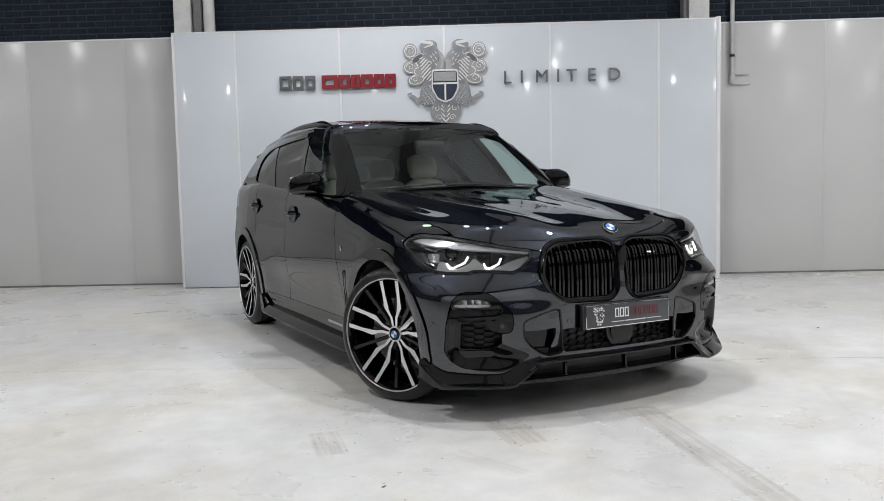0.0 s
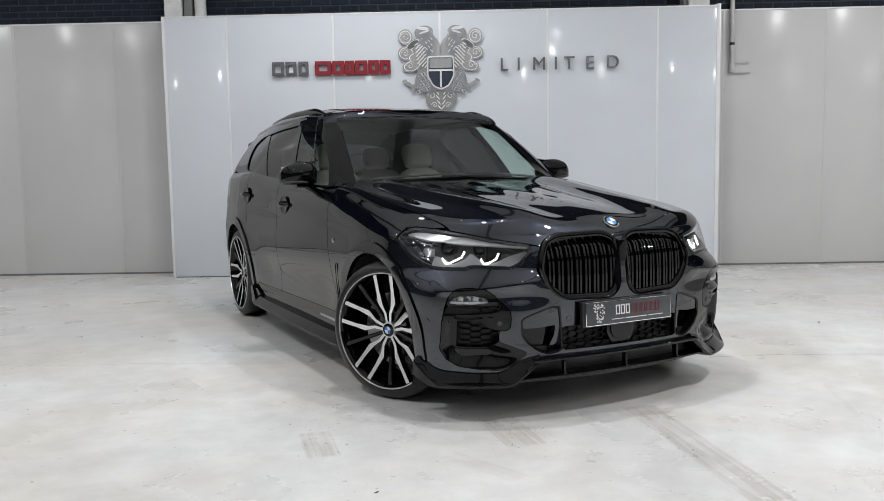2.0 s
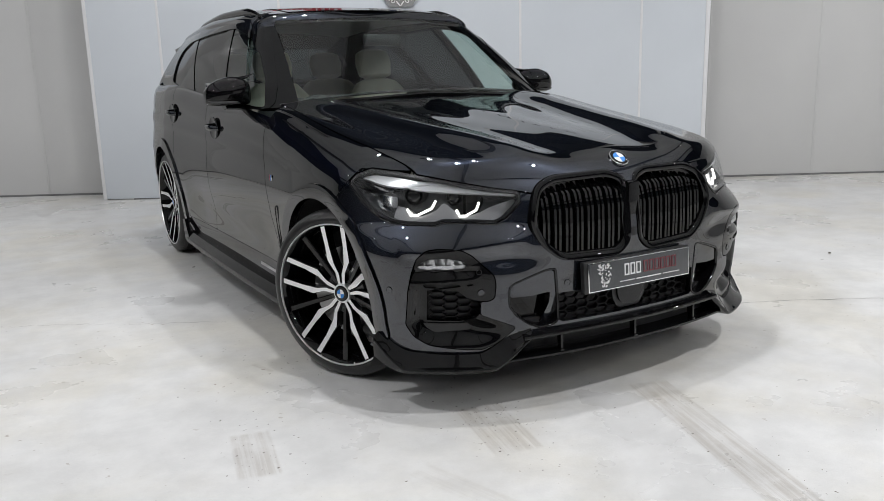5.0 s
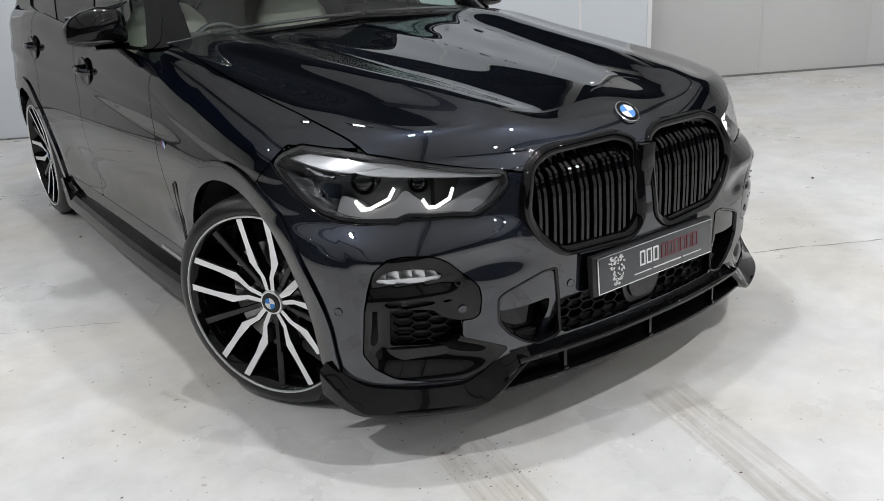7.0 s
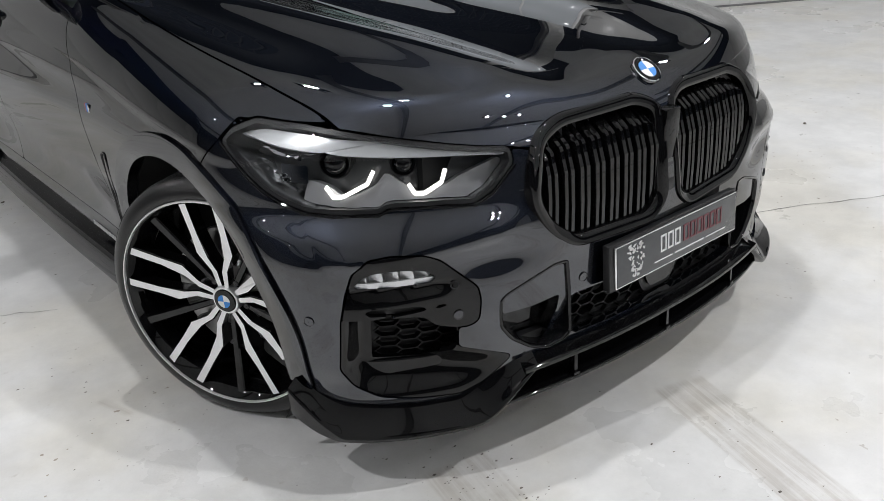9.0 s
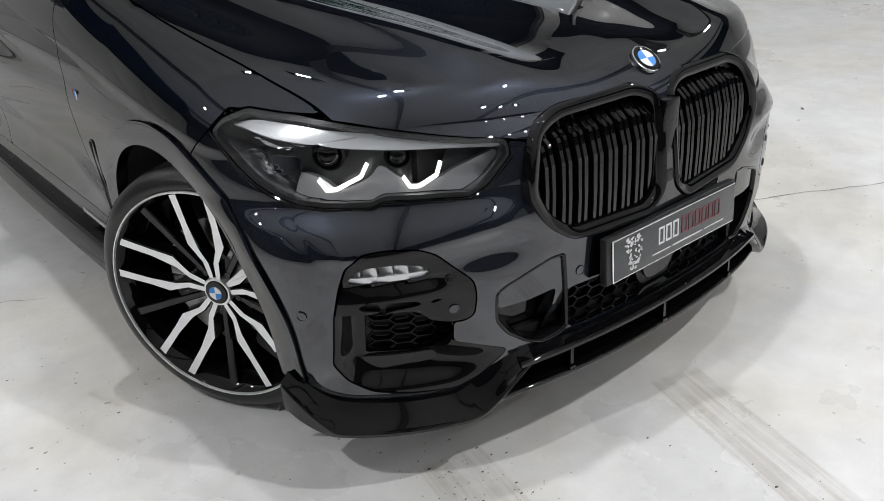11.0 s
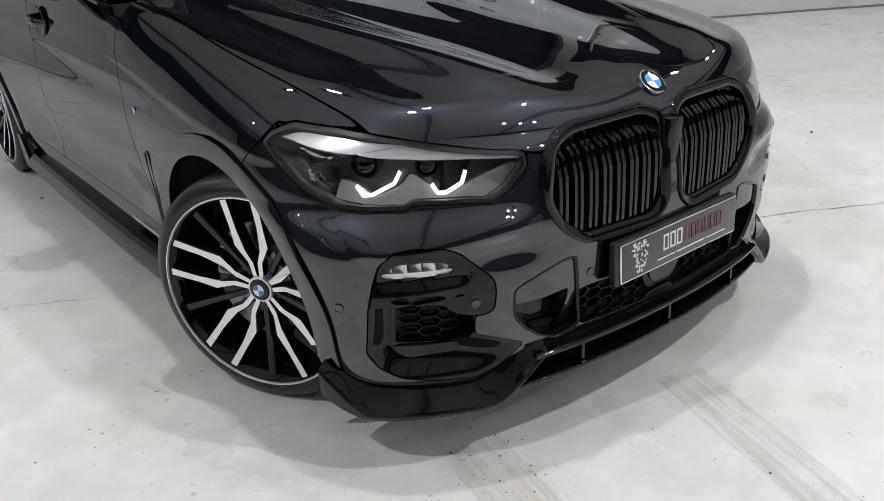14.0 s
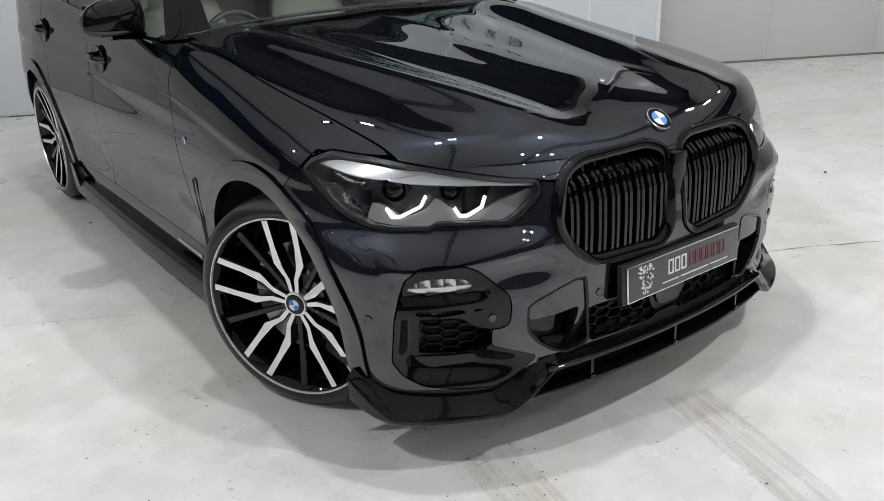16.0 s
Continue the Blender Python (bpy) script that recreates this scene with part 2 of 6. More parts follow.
def tube(bm, pts, r, n=8, closed=False, flat=1.0):
    """A round bar along a line of points."""
    pts = [Vector(p) for p in pts]
    rings = []
    m = len(pts)
    for i, p in enumerate(pts):
        a = pts[i - 1] if (i or closed) else p
        b = pts[(i + 1) % m] if (i < m - 1 or closed) else p
        t = (b - a).normalized()
        s = t.cross(Vector((0, 0, 1)))
        s = s.normalized() if s.length > 1e-4 else Vector((1, 0, 0))
        u = s.cross(t).normalized()
        rr = r[i] if isinstance(r, (list, tuple)) else r
        rings.append([bm.verts.new(p + (s * math.cos(k / n * math.tau) + u * flat * math.sin(k / n * math.tau)) * rr) for k in range(n)])
    for i in range(m if closed else m - 1):
        A, B = rings[i], rings[(i + 1) % m]
        for k in range(n):
            bm.faces.new((A[k], A[(k + 1) % n], B[(k + 1) % n], B[k]))
    if not closed:
        bm.faces.new(rings[0][::-1])
        bm.faces.new(rings[-1])


def loft(bm, rings, closed=True, caps=True):
    """Skin over rings of equal length."""
    R = [[bm.verts.new(p) for p in ring] for ring in rings]
    n = len(R[0])
    for A, B in zip(R, R[1:]):
        for k in range(n if closed else n - 1):
            bm.faces.new((A[k], A[(k + 1) % n], B[(k + 1) % n], B[k]))
    if caps and closed:
        bm.faces.new(R[0][::-1])
        bm.faces.new(R[-1])


def lathe(bm, prof, M, n=64, arc=math.tau):
    """Turn a profile of (radius, along) round the axis x of M."""
    rings = [[bm.verts.new(M @ Vector((w, r * math.cos(k / n * arc), r * math.sin(k / n * arc)))) for k in range(n)] for r, w in prof]
    for A, B in zip(rings, rings[1:]):
        for k in range(n):
            bm.faces.new((A[k], A[(k + 1) % n], B[(k + 1) % n], B[k]))
    return rings
# ---- car: body surface ----
# x across, y from the front axle backwards, z up; the car faces -y. Panels are cut for x > 0 and mirrored.
car = thing("car", "black metallic SUV with black grille, cream seats and front splitter", "car")
car.location.x = -0.0115
YF = [(0.10, -0.77), (0.20, -0.785), (0.32, -0.80), (0.60, -0.80), (0.72, -0.787), (0.82, -0.765), (0.88, -0.73), (0.95, -0.70)]
WID = [(0.10, 0.889), (0.20, 0.924), (0.32, 0.947), (0.45, 0.959), (0.60, 0.969), (0.72, 0.969), (0.82, 0.959), (0.90, 0.951), (1.2, 0.934)]
DEP = [(0.10, 0.45), (0.45, 0.46), (0.60, 0.48), (0.66, 0.54), (0.72, 0.645), (0.82, 0.66), (0.90, 0.64), (1.2, 0.64)]
POW = 2.2
REAR, RDEP, RPOW = 3.90, 0.55, 2.7
EDGE = [(-0.8, 0.885), (-0.45, 0.912), (-0.2, 0.952), (0.2, 1.010), (0.8, 1.098), (1.5, 1.150), (2.2, 1.190), (2.75, 1.240), (3.9, 1.250)]
SPINE = [(-0.8, 0.895), (-0.70, 0.915), (-0.6, 0.947), (-0.35, 0.990), (0.0, 1.030), (0.4, 1.076), (0.85, 1.125), (4.0, 1.20)]
FILH = [(-0.8, 0.045), (-0.6, 0.06), (-0.4, 0.10), (-0.2, 0.15), (0.4, 0.185), (0.8, 0.19), (4.0, 0.19)]
FILR = [(-0.8, 0.09), (-0.6, 0.13), (-0.4, 0.19), (-0.2, 0.22), (0.4, 0.18), (0.8, 0.14), (4.0, 0.13)]


def width(y, z):
    """Half width of the body side at (y, z)."""
    w = spline(WID, z)
    hip = 0.022 * np.exp(-((y - 2.95) / 0.55) ** 2) * np.exp(-((z - 0.78) / 0.3) ** 2)
    front = 0.014 * np.exp(-((y - 0.15) / 0.45) ** 2) * np.exp(-((z - 0.74) / 0.16) ** 2)
    waist = -0.022 * np.exp(-((z - 0.46) / 0.13) ** 2) * spline([(0.5, 0), (0.9, 1), (2.0, 1), (2.4, 0)], y)
    crease = 0.006 * np.exp(-((z - spline([(0.5, 0.86), (2.4, 0.92), (3.8, 0.97)], y)) / 0.035) ** 2) * spline([(0.4, 0), (1.0, 1), (3.6, 1), (3.8, 0)], y)
    taper = -0.05 * spline([(2.9, 0), (3.9, 1)], y)
    return w + hip + front + waist + crease + taper


def sculpt(x, z):
    """Swells and hollows of the nose: a lip under the lamps, a hollow beside the grille."""
    low = 0.607 + 0.03 * np.clip((0.84 - x) / 0.34, 0, 1)
    side = np.clip((x - 0.46) / 0.08, 0, 1) * np.clip((0.895 - x) / 0.05, 0, 1)
    lip = 0.016 * side / (1 + np.exp(-(z - low) / 0.0045)) * np.clip((0.715 - z) / 0.09, 0, 1)
    dip = -0.020 * np.exp(-((z - 0.585) / 0.035) ** 2) * np.exp(-((x - 0.56) / 0.10) ** 2)
    under = -0.010 * np.exp(-((z - 0.30) / 0.03) ** 2) * np.clip((x - 0.55) / 0.1, 0, 1) * np.clip((0.95 - x) / 0.1, 0, 1)
    return lip + dip + under


def plan(col, z):
    """Point of the body's outline at height z; col is (kind, value)."""
    kind, v = col
    if kind == "front":
        yf, d = spline(YF, z), spline(DEP, z)
        y = yf + d * (1 - np.cos(v) ** (2 / POW))
        x = width(y, z) * np.sin(v) ** (2 / POW)
        k = sculpt(x, z)
        return np.stack([x + k * np.sin(v) ** 2, y - k * np.cos(v) ** 2], -1)
    if kind == "side":
        y0, y1 = spline(YF, z) + spline(DEP, z), REAR - RDEP + 0 * z
        y = y0 + (y1 - y0) * v
        return np.stack([width(y, z), y], -1)
    y = REAR - 0.05 * ((z - 0.7) / 0.5) ** 2 - RDEP * (1 - np.cos(v) ** (2 / RPOW))
    return np.stack([width(y, z) * np.sin(v) ** (2 / RPOW), y], -1)


def deck_height(x, y):
    a = np.clip(x / 0.955, 0, 1)
    h = spline(SPINE, y) * (1 - a ** 2.4) + spline(EDGE, y) * a ** 2.4
    fade = spline([(-0.72, 0), (-0.5, 1), (0.5, 1), (0.9, 0.6)], y)
    ridge = 0.38 + 0.26 * (y + 0.7) / 1.5
    h = h + fade * (0.026 * np.exp(-(((x - ridge) / 0.095)) ** 2) - 0.008 * np.exp(-((x - ridge + 0.17) / 0.09) ** 2) + 0.006 * np.exp(-(x / 0.09) ** 2))
    return h


NF, NS, NR, ROWS, DROWS = 150, 210, 40, 92, 70
cols = [("front", math.pi / 2 * (i / NF)) for i in range(NF)] + [("side", i / NS) for i in range(NS)] + [("rear", math.pi / 2 * (1 - i / NR)) for i in range(NR + 1)]
grid = np.zeros((len(cols), ROWS + DROWS, 3))
for ci, col in enumerate(cols):
    e = plan(col, np.array(0.86))
    hf, r = float(spline(FILH, e[1])), float(spline(FILR, e[1]))
    ztop = float(deck_height(e[0], e[1])) - hf
    for _ in range(2):
        e = plan(col, np.array(ztop))
        ztop = float(deck_height(e[0], e[1])) - hf
    z = 0.15 + (ztop - 0.15) * np.linspace(0, 1, ROWS)
    grid[ci, :ROWS, :2] = plan(col, z)
    grid[ci, :ROWS, 2] = z
    if col[0] == "front":
        spot = -0.46 + (e[1] + 0.46) * (math.sin(col[1]) ** 1.5)
    elif col[0] == "side":
        spot = e[1]
    else:
        spot = e[1] - 0.4 * math.cos(col[1])
    full = math.hypot(e[0], spot - e[1])
    d = np.concatenate([np.linspace(0, 1, 26)[1:] ** 2 * min(r, full), min(r, full) + (full - min(r, full)) * np.linspace(0, 1, DROWS - 24)[1:]])
    tau = d / max(full, 1e-6)
    x, y = e[0] * (1 - tau), e[1] + (spot - e[1]) * tau
    grid[ci, ROWS:, 0], grid[ci, ROWS:, 1] = x, y
    u = np.clip(1 - d / r, 0, 1)
    ahead = float(spline([(-0.55, 1), (-0.25, 0)], e[1]))
    grid[ci, ROWS:, 2] = deck_height(x, y) - hf * ((1 - ahead) * (1 - np.sqrt(np.clip(1 - u ** 2, 0, 1))) + ahead * u ** (1.35 * r / hf))
grid[0, :, 0] = 0
body = Sheet(grid)
BX, BY, BZ = body.X, body.Y, body.Z
INSET = np.maximum(0, np.arange(ROWS + DROWS) - ROWS + 1)[None, :] + 0 * BX
rowd = np.zeros_like(BX)
rowd[:, ROWS:] = np.linalg.norm(grid[:, ROWS:, :2] - grid[:, ROWS - 1:ROWS, :2], axis=2)
Q = BX + BY


def front_y(x, z):
    """Depth of the fascia at (x, z)."""
    yf, d = spline(YF, z), spline(DEP, z)
    y = yf + d * 0.3
    for _ in range(6):
        a = np.clip(np.abs(x) / width(y, z), 0, 0.9999)
        y = yf + d * (1 - (1 - a ** POW) ** (1 / POW))
    return y


def side_x(y, z):
    return width(np.asarray(y, float), np.asarray(z, float))


fx, fz = np.linspace(0, 0.97, 98), np.linspace(0.14, 0.95, 82)
FTAB = front_y(fx[:, None] + 0 * fz[None], fz[None] + 0 * fx[:, None])
FTAB = (FTAB - sculpt(fx[:, None], fz[None])).tolist()


def front_at(x, z):
    """Depth of the fascia at one (x, z), from the table."""
    u, v = min(max(abs(x) / 0.01, 0), 96.999), min(max((z - 0.14) / 0.01, 0), 80.999)
    i, j = int(u), int(v)
    u, v = u - i, v - j
    return (FTAB[i][j] * (1 - u) + FTAB[i + 1][j] * u) * (1 - v) + (FTAB[i][j + 1] * (1 - u) + FTAB[i + 1][j + 1] * u) * v


GAP = 0.0028
# outlines of openings, in (x, z) on the nose, in (x + y, z) round the lamp corner, in (y, z) on the side
KIDNEY = rounded([(0.0185, 0.842), (0.0885, 0.874), (0.3435, 0.868), (0.4165, 0.835), (0.4445, 0.77), (0.4585, 0.7), (0.4135, 0.618), (0.3385, 0.562), (0.0735, 0.556), (0.0245, 0.6)], 0.034, 6)
LAMP = rounded([(-0.216, 0.826), (-0.234, 0.793), (-0.165, 0.737), (-0.112, 0.717), (-0.024, 0.722), (0.150, 0.727), (0.185, 0.716), (0.328, 0.716), (0.420, 0.721), (0.495, 0.739), (0.552, 0.759), (0.612, 0.788), (0.672, 0.827), (0.713, 0.853), (0.675, 0.881), (0.585, 0.905), (0.415, 0.899), (0.321, 0.890), (0.146, 0.869), (-0.026, 0.847), (-0.113, 0.836)], 0.012, 3)
FOGBOX = rounded([(0.8625, 0.545), (0.8465, 0.6), (0.8225, 0.628), (0.7785, 0.634), (0.7145, 0.628), (0.6785, 0.608), (0.6015, 0.528), (0.5955, 0.49), (0.6015, 0.44), (0.6285, 0.431), (0.6505, 0.436), (0.6525, 0.38), (0.5885, 0.352), (0.5215, 0.322), (0.5885, 0.266), (0.6415, 0.244), (0.7315, 0.252), (0.8105, 0.266), (0.8515, 0.296), (0.8785, 0.345), (0.8725, 0.48)], 0.012, 3)
FOG = rounded([(0.8505, 0.56), (0.8365, 0.584), (0.8105, 0.597), (0.7575, 0.598), (0.7105, 0.589), (0.6885, 0.572), (0.7005, 0.56), (0.7785, 0.558)], 0.008, 3)
MESHBOX = rounded([(0.8265, 0.48), (0.7305, 0.478), (0.6935, 0.45), (0.6565, 0.44), (0.6545, 0.375), (0.7155, 0.338), (0.8305, 0.343)], 0.008, 3)
INTAKE = rounded([(0.5485, 0.442), (0.5465, 0.478), (0.5285, 0.491), (0.4595, 0.515), (0.4035, 0.532), (0.3645, 0.532), (0.3565, 0.452), (0.3505, 0.33), (0.3715, 0.317), (0.4225, 0.309), (0.4725, 0.33), (0.5195, 0.366), (0.5465, 0.405)], 0.01, 3)
CENTRE = rounded([(-0.1, 0.440), (0.350, 0.436), (0.345, 0.322), (-0.1, 0.322)], 0.01, 4)
k_in = poly_in(KIDNEY, BX, BZ)
lamp_in = np.where((BY < 0) & (BX > 0.3), poly_in(LAMP, Q, BZ), -1)
nose = BY < -0.25
fogbox_in = np.where(nose, poly_in(FOGBOX, BX, BZ), -1)
fog_in = np.where(nose, poly_in(FOG, BX, BZ), -1)
mesh_in = np.where(nose, poly_in(MESHBOX, BX, BZ), -1)
intake_in = np.where(nose, poly_in(INTAKE, BX, BZ), -1)
centre_in = np.where(nose, poly_in(CENTRE, BX, BZ), -1)
ARCH_R, AZ = 0.405, 0.365
arch_f = np.hypot((BY - 0.035) * 0.89, (BZ - AZ) * np.where(BZ < AZ, 0.45, 1.0)) - 0.391
arch_r = np.hypot(BY - 2.967, (BZ - AZ) * np.where(BZ < AZ, 0.5, 1.0)) - ARCH_R
arch_f = np.where(BX > 0.7, arch_f, 1)
arch_r = np.where(BX > 0.7, arch_r, 1)
hood_side = spline([(-0.9, 0.70), (-0.62, 0.745), (-0.447, 0.786), (-0.2, 0.812), (0.2, 0.822), (0.9, 0.815)], BY) - BX
hood_front = BZ - spline([(0.0, 0.800), (0.36, 0.806), (0.425, 0.812), (0.489, 0.8265), (0.549, 0.836), (0.604, 0.847), (0.655, 0.859), (0.703, 0.870), (0.748, 0.882), (0.789, 0.890), (1.0, 0.905)], BX)
scuttle = spline([(0.0, 0.775), (0.4, 0.80), (0.75, 0.87), (1.0, 0.93)], BX)
hood_in = np.minimum(np.minimum(hood_side, hood_front), scuttle - 0.01 - BY)
hood_in = np.minimum(hood_in, -k_in)
bumper_line = np.minimum(spline([(0.2, -0.30), (0.5, -0.25), (0.77, -0.155), (0.852, -0.222), (1.0, -0.30)], BZ) - BY, 0.90 - BZ)
belt = 0.050 - rowd
door_front = BY - spline([(0.2, 0.60), (0.40, 0.62), (0.83, 0.735), (1.0, 0.77), (1.2, 0.79)], BZ)
door_mid = BY - spline([(0.2, 1.80), (0.8, 1.81), (1.2, 1.85)], BZ)
door_rear = np.minimum(np.hypot(BY - 2.967, BZ - AZ) - 0.50, spline([(0.2, 2.52), (0.75, 2.60), (1.3, 2.66)], BZ) - BY)
sill = BZ - spline([(0.0, 0.36), (2.4, 0.34)], BY)
sill_low = BZ - 0.215
bottom = BZ - spline([(0.0, 0.306), (0.36, 0.304), (0.45, 0.297), (0.53, 0.285), (0.59, 0.235), (0.65, 0.208), (0.90, 0.212), (1.0, 0.235)], BX)

hood = body.panel("hood", hood_in - GAP, PAINT, car, "B", 0.025, label="black metallic bonnet with sculpted ridges")
bump_g = np.minimum.reduce([bumper_line - GAP, -hood_in - GAP, -lamp_in - GAP, -k_in, -fogbox_in - GAP, -intake_in, -centre_in, arch_f - 0.0605, bottom, np.where(BY < 0.1, 1.0, -1.0)])
bumper = body.panel("front_bumper", bump_g, PAINT, car, "B", 0.03, label="glossy black front bumper")
for side in ("R", "L"):
    g = np.minimum.reduce([-bumper_line - GAP, -hood_side - GAP, -lamp_in - GAP, arch_f - 0.0605, -door_front - GAP, sill, np.where((BY > -0.62) & (BY < 1.2), 1.0, -1.0), 0.28 - rowd, scuttle + 0.02 - BY])
    body.panel("fender", g, PAINT, car, side, 0.02)
    g = np.minimum.reduce([door_front - GAP, -door_mid - GAP, sill, belt])
    body.panel("front_door", g, PAINT, car, side, 0.02)
    g = np.minimum.reduce([door_mid - GAP, door_rear - GAP, sill, belt, arch_r])
    body.panel("rear_door", g, PAINT, car, side, 0.02)
    g = np.minimum.reduce([-np.minimum(door_rear, BZ - 0.30) - GAP, BY - 2.2, arch_r, BZ - 0.27, belt])
    body.panel("rear_quarter", g, PAINT, car, side, 0.02)
    g = np.minimum.reduce([-sill - GAP, sill_low, BY - 0.40, 2.60 - BY, arch_f, arch_r, np.where(BX > 0.5, 1.0, -1.0)])
    body.panel("sill", g, GLOSS, car, side, 0.03)
tail = np.minimum.reduce([BY - 3.38, BZ - 0.27, np.where(rowd < 0.16, 1.0, -1.0)])

# ---- car: cabin surface ----
NGF, NGS, NGR, GROWS, GDROWS = 120, 150, 40, 60, 40
RP = 6.0


def corner(s):
    """Angle that spreads columns evenly over the screen and round the pillar."""
    return math.asin((2 * s * 0.891) ** (RP / 2)) if s < 0.5 else math.acos(min(1.0, (2 * (1 - s) * 0.891) ** (RP / 2)))


gcols = [("front", corner(i / NGF)) for i in range(NGF)] + [("side", i / NGS) for i in range(NGS)] + [("rear", math.pi / 2 * (1 - i / NGR)) for i in range(NGR + 1)]
BELT = [(0.5, 1.06), (0.8, 1.075), (1.5, 1.10), (2.2, 1.135), (2.75, 1.18), (3.9, 1.20)]
RAIL = [(1.2, 1.515), (1.5, 1.545), (2.0, 1.565), (2.6, 1.555), (3.2, 1.530), (3.7, 1.49)]
ROOF = [(1.2, 1.575), (1.45, 1.605), (1.9, 1.655), (2.4, 1.660), (3.0, 1.634), (3.6, 1.575)]
RT, RPR = 0.15, 3.2


def cabin_plan(col, t):
    kind, v = col
    w = 0.896 - 0.170 * t - 0.030 * t * t + 0.04 * t * (1 - t)
    y0, d0 = 0.785 + 0.625 * t - 0.05 * t * (1 - t), 0.26 - 0.10 * t
    bow = 0.075 - 0.03 * t
    y1, d1 = 3.76 - 0.12 * t, 0.34
    if kind == "front":
        x = w * math.sin(v) ** (2 / RP)
        return np.stack([x, y0 + bow * (x / 0.75) ** 2 + d0 * (1 - max(0.0, math.cos(v)) ** (2 / RP))], -1)
    if kind == "side":
        taper = float(spline([(0, 0), (0.5, 0.0), (1, -0.045)], v))
        ya = y0 + d0 + bow * (w / 0.75) ** 2
        return np.stack([w + taper, ya + (y1 - d1 - ya) * v], -1)
    return np.stack([(w - 0.045) * np.sin(v) ** (2 / RPR), y1 - d1 * (1 - np.cos(v) ** (2 / RPR))], -1)


cab = np.zeros((len(gcols), GROWS + GDROWS, 3))
roofd = np.zeros((len(gcols), GROWS + GDROWS))
for ci, col in enumerate(gcols):
    t = np.linspace(0, 1, GROWS)
    p = cabin_plan(col, t)
    front = 1 - math.sin(col[1]) ** (2 / RP) if col[0] == "front" else 0.0
    zb = float(spline(BELT, p[0, 1])) + 0.065 * front ** 0.6
    hf, r = 0.045, RT
    e = p[-1]
    zt = float(spline(RAIL, e[1]))
    if col[0] == "front":
        zt = 1.515 + 0.035 * front ** 0.6
    cab[ci, :GROWS, :2] = p
    cab[ci, :GROWS, 2] = zb + (zt - zb) * t
    if col[0] == "front":
        spot = e[1] + 0.35 * (1 - math.sin(col[1]) ** (2 / RP))
    elif col[0] == "side":
        spot = e[1]
    else:
        spot = e[1] - 0.3 * math.cos(col[1])
    full = math.hypot(e[0], spot - e[1])
    rr = min(r, full * 0.9)
    d = np.concatenate([np.linspace(0, 1, 15)[1:] ** 1.6 * rr, rr + (full - rr) * np.linspace(0, 1, GDROWS - 13)[1:]])
    tau = d / full
    x, y = e[0] * (1 - tau), e[1] + (spot - e[1]) * tau
    cab[ci, GROWS:, 0], cab[ci, GROWS:, 1] = x, y
    top = spline(ROOF, y) - 0.03 * (x / 0.7) ** 2
    k = np.clip(d / rr, 0, 1)
    cab[ci, GROWS:, 2] = zt + (top - zt) * np.sqrt(np.clip(1 - (1 - k) ** 2, 0, 1))
    roofd[ci, GROWS:] = d
cab[0, :, 0] = 0
cabin = Sheet(cab)
CX, CY, CZ = cabin.X, cabin.Y, cabin.Z
isfront = np.zeros_like(CX)
isfront[:NGF] = 1
CT = np.clip((np.arange(GROWS + GDROWS) / (GROWS - 1)), 0, 1)[None, :] + 0 * CX
screen_edge = (0.715 - 0.105 * CT) - CX
screen_in = np.minimum.reduce([screen_edge, np.where(np.arange(len(gcols))[:, None] < NGF, 1.0, -1.0) + 0 * CX, 0.012 - roofd, CT - 0.02])
WINDOW = rounded([(0.93, 1.085), (1.60, 1.108), (2.25, 1.142), (2.80, 1.188), (2.97, 1.212), (3.08, 1.34), (3.09, 1.43), (2.93, 1.488), (2.40, 1.522), (1.98, 1.536), (1.78, 1.530), (1.53, 1.480), (1.28, 1.375), (1.08, 1.230)], 0.05, 4)
WT = 0.896 - 0.170 * CT - 0.030 * CT * CT + 0.04 * CT * (1 - CT)
onside = (roofd < 0.005) & (CX > 0.88 * (WT - 0.045 * np.clip((CY - 2.2) / 1.2, 0, 1)))
win_in = np.where(onside, poly_in(WINDOW, CY, CZ), -1)
bpost = 0.058 - np.abs(CY - (1.635 + 0.72 * (CZ - 1.1)))
cpost = 0.075 - np.abs(CY - (2.33 + 1.20 * (CZ - 1.145)))
rearwin = np.where((np.arange(len(gcols))[:, None] > NGF + NGS), 1.0, -1.0) * np.where((CX < 0.6) & (CT < 0.85), 1.0, 0.0)
roof_in = np.minimum.reduce([np.where(roofd > 0.03, 1.0, -1.0), CY - 1.2])
cabin.panel("windscreen", screen_in - 0.003, SCREEN, car, "B", 0.0, label="raked greenish windscreen with reflections")
pillar = np.minimum.reduce([0.004 - roofd, 1.50 - CY, 0.99 - CT + 0.002])
shell = np.minimum.reduce([-screen_in, -win_in, -np.minimum(rearwin, 1) + 0.5, CT + 1e-4])
cabin.panel("cabin_shell", np.minimum(shell, -pillar), PAINT, car, "B", 0.02, label="black roof and window pillars")
# gloss black replaces body paint here to stand for the pillars' dark reflection
for side in ("R", "L"):
    cabin.panel("windscreen_pillar", np.minimum(shell, pillar), GLOSS, car, side, 0.02)
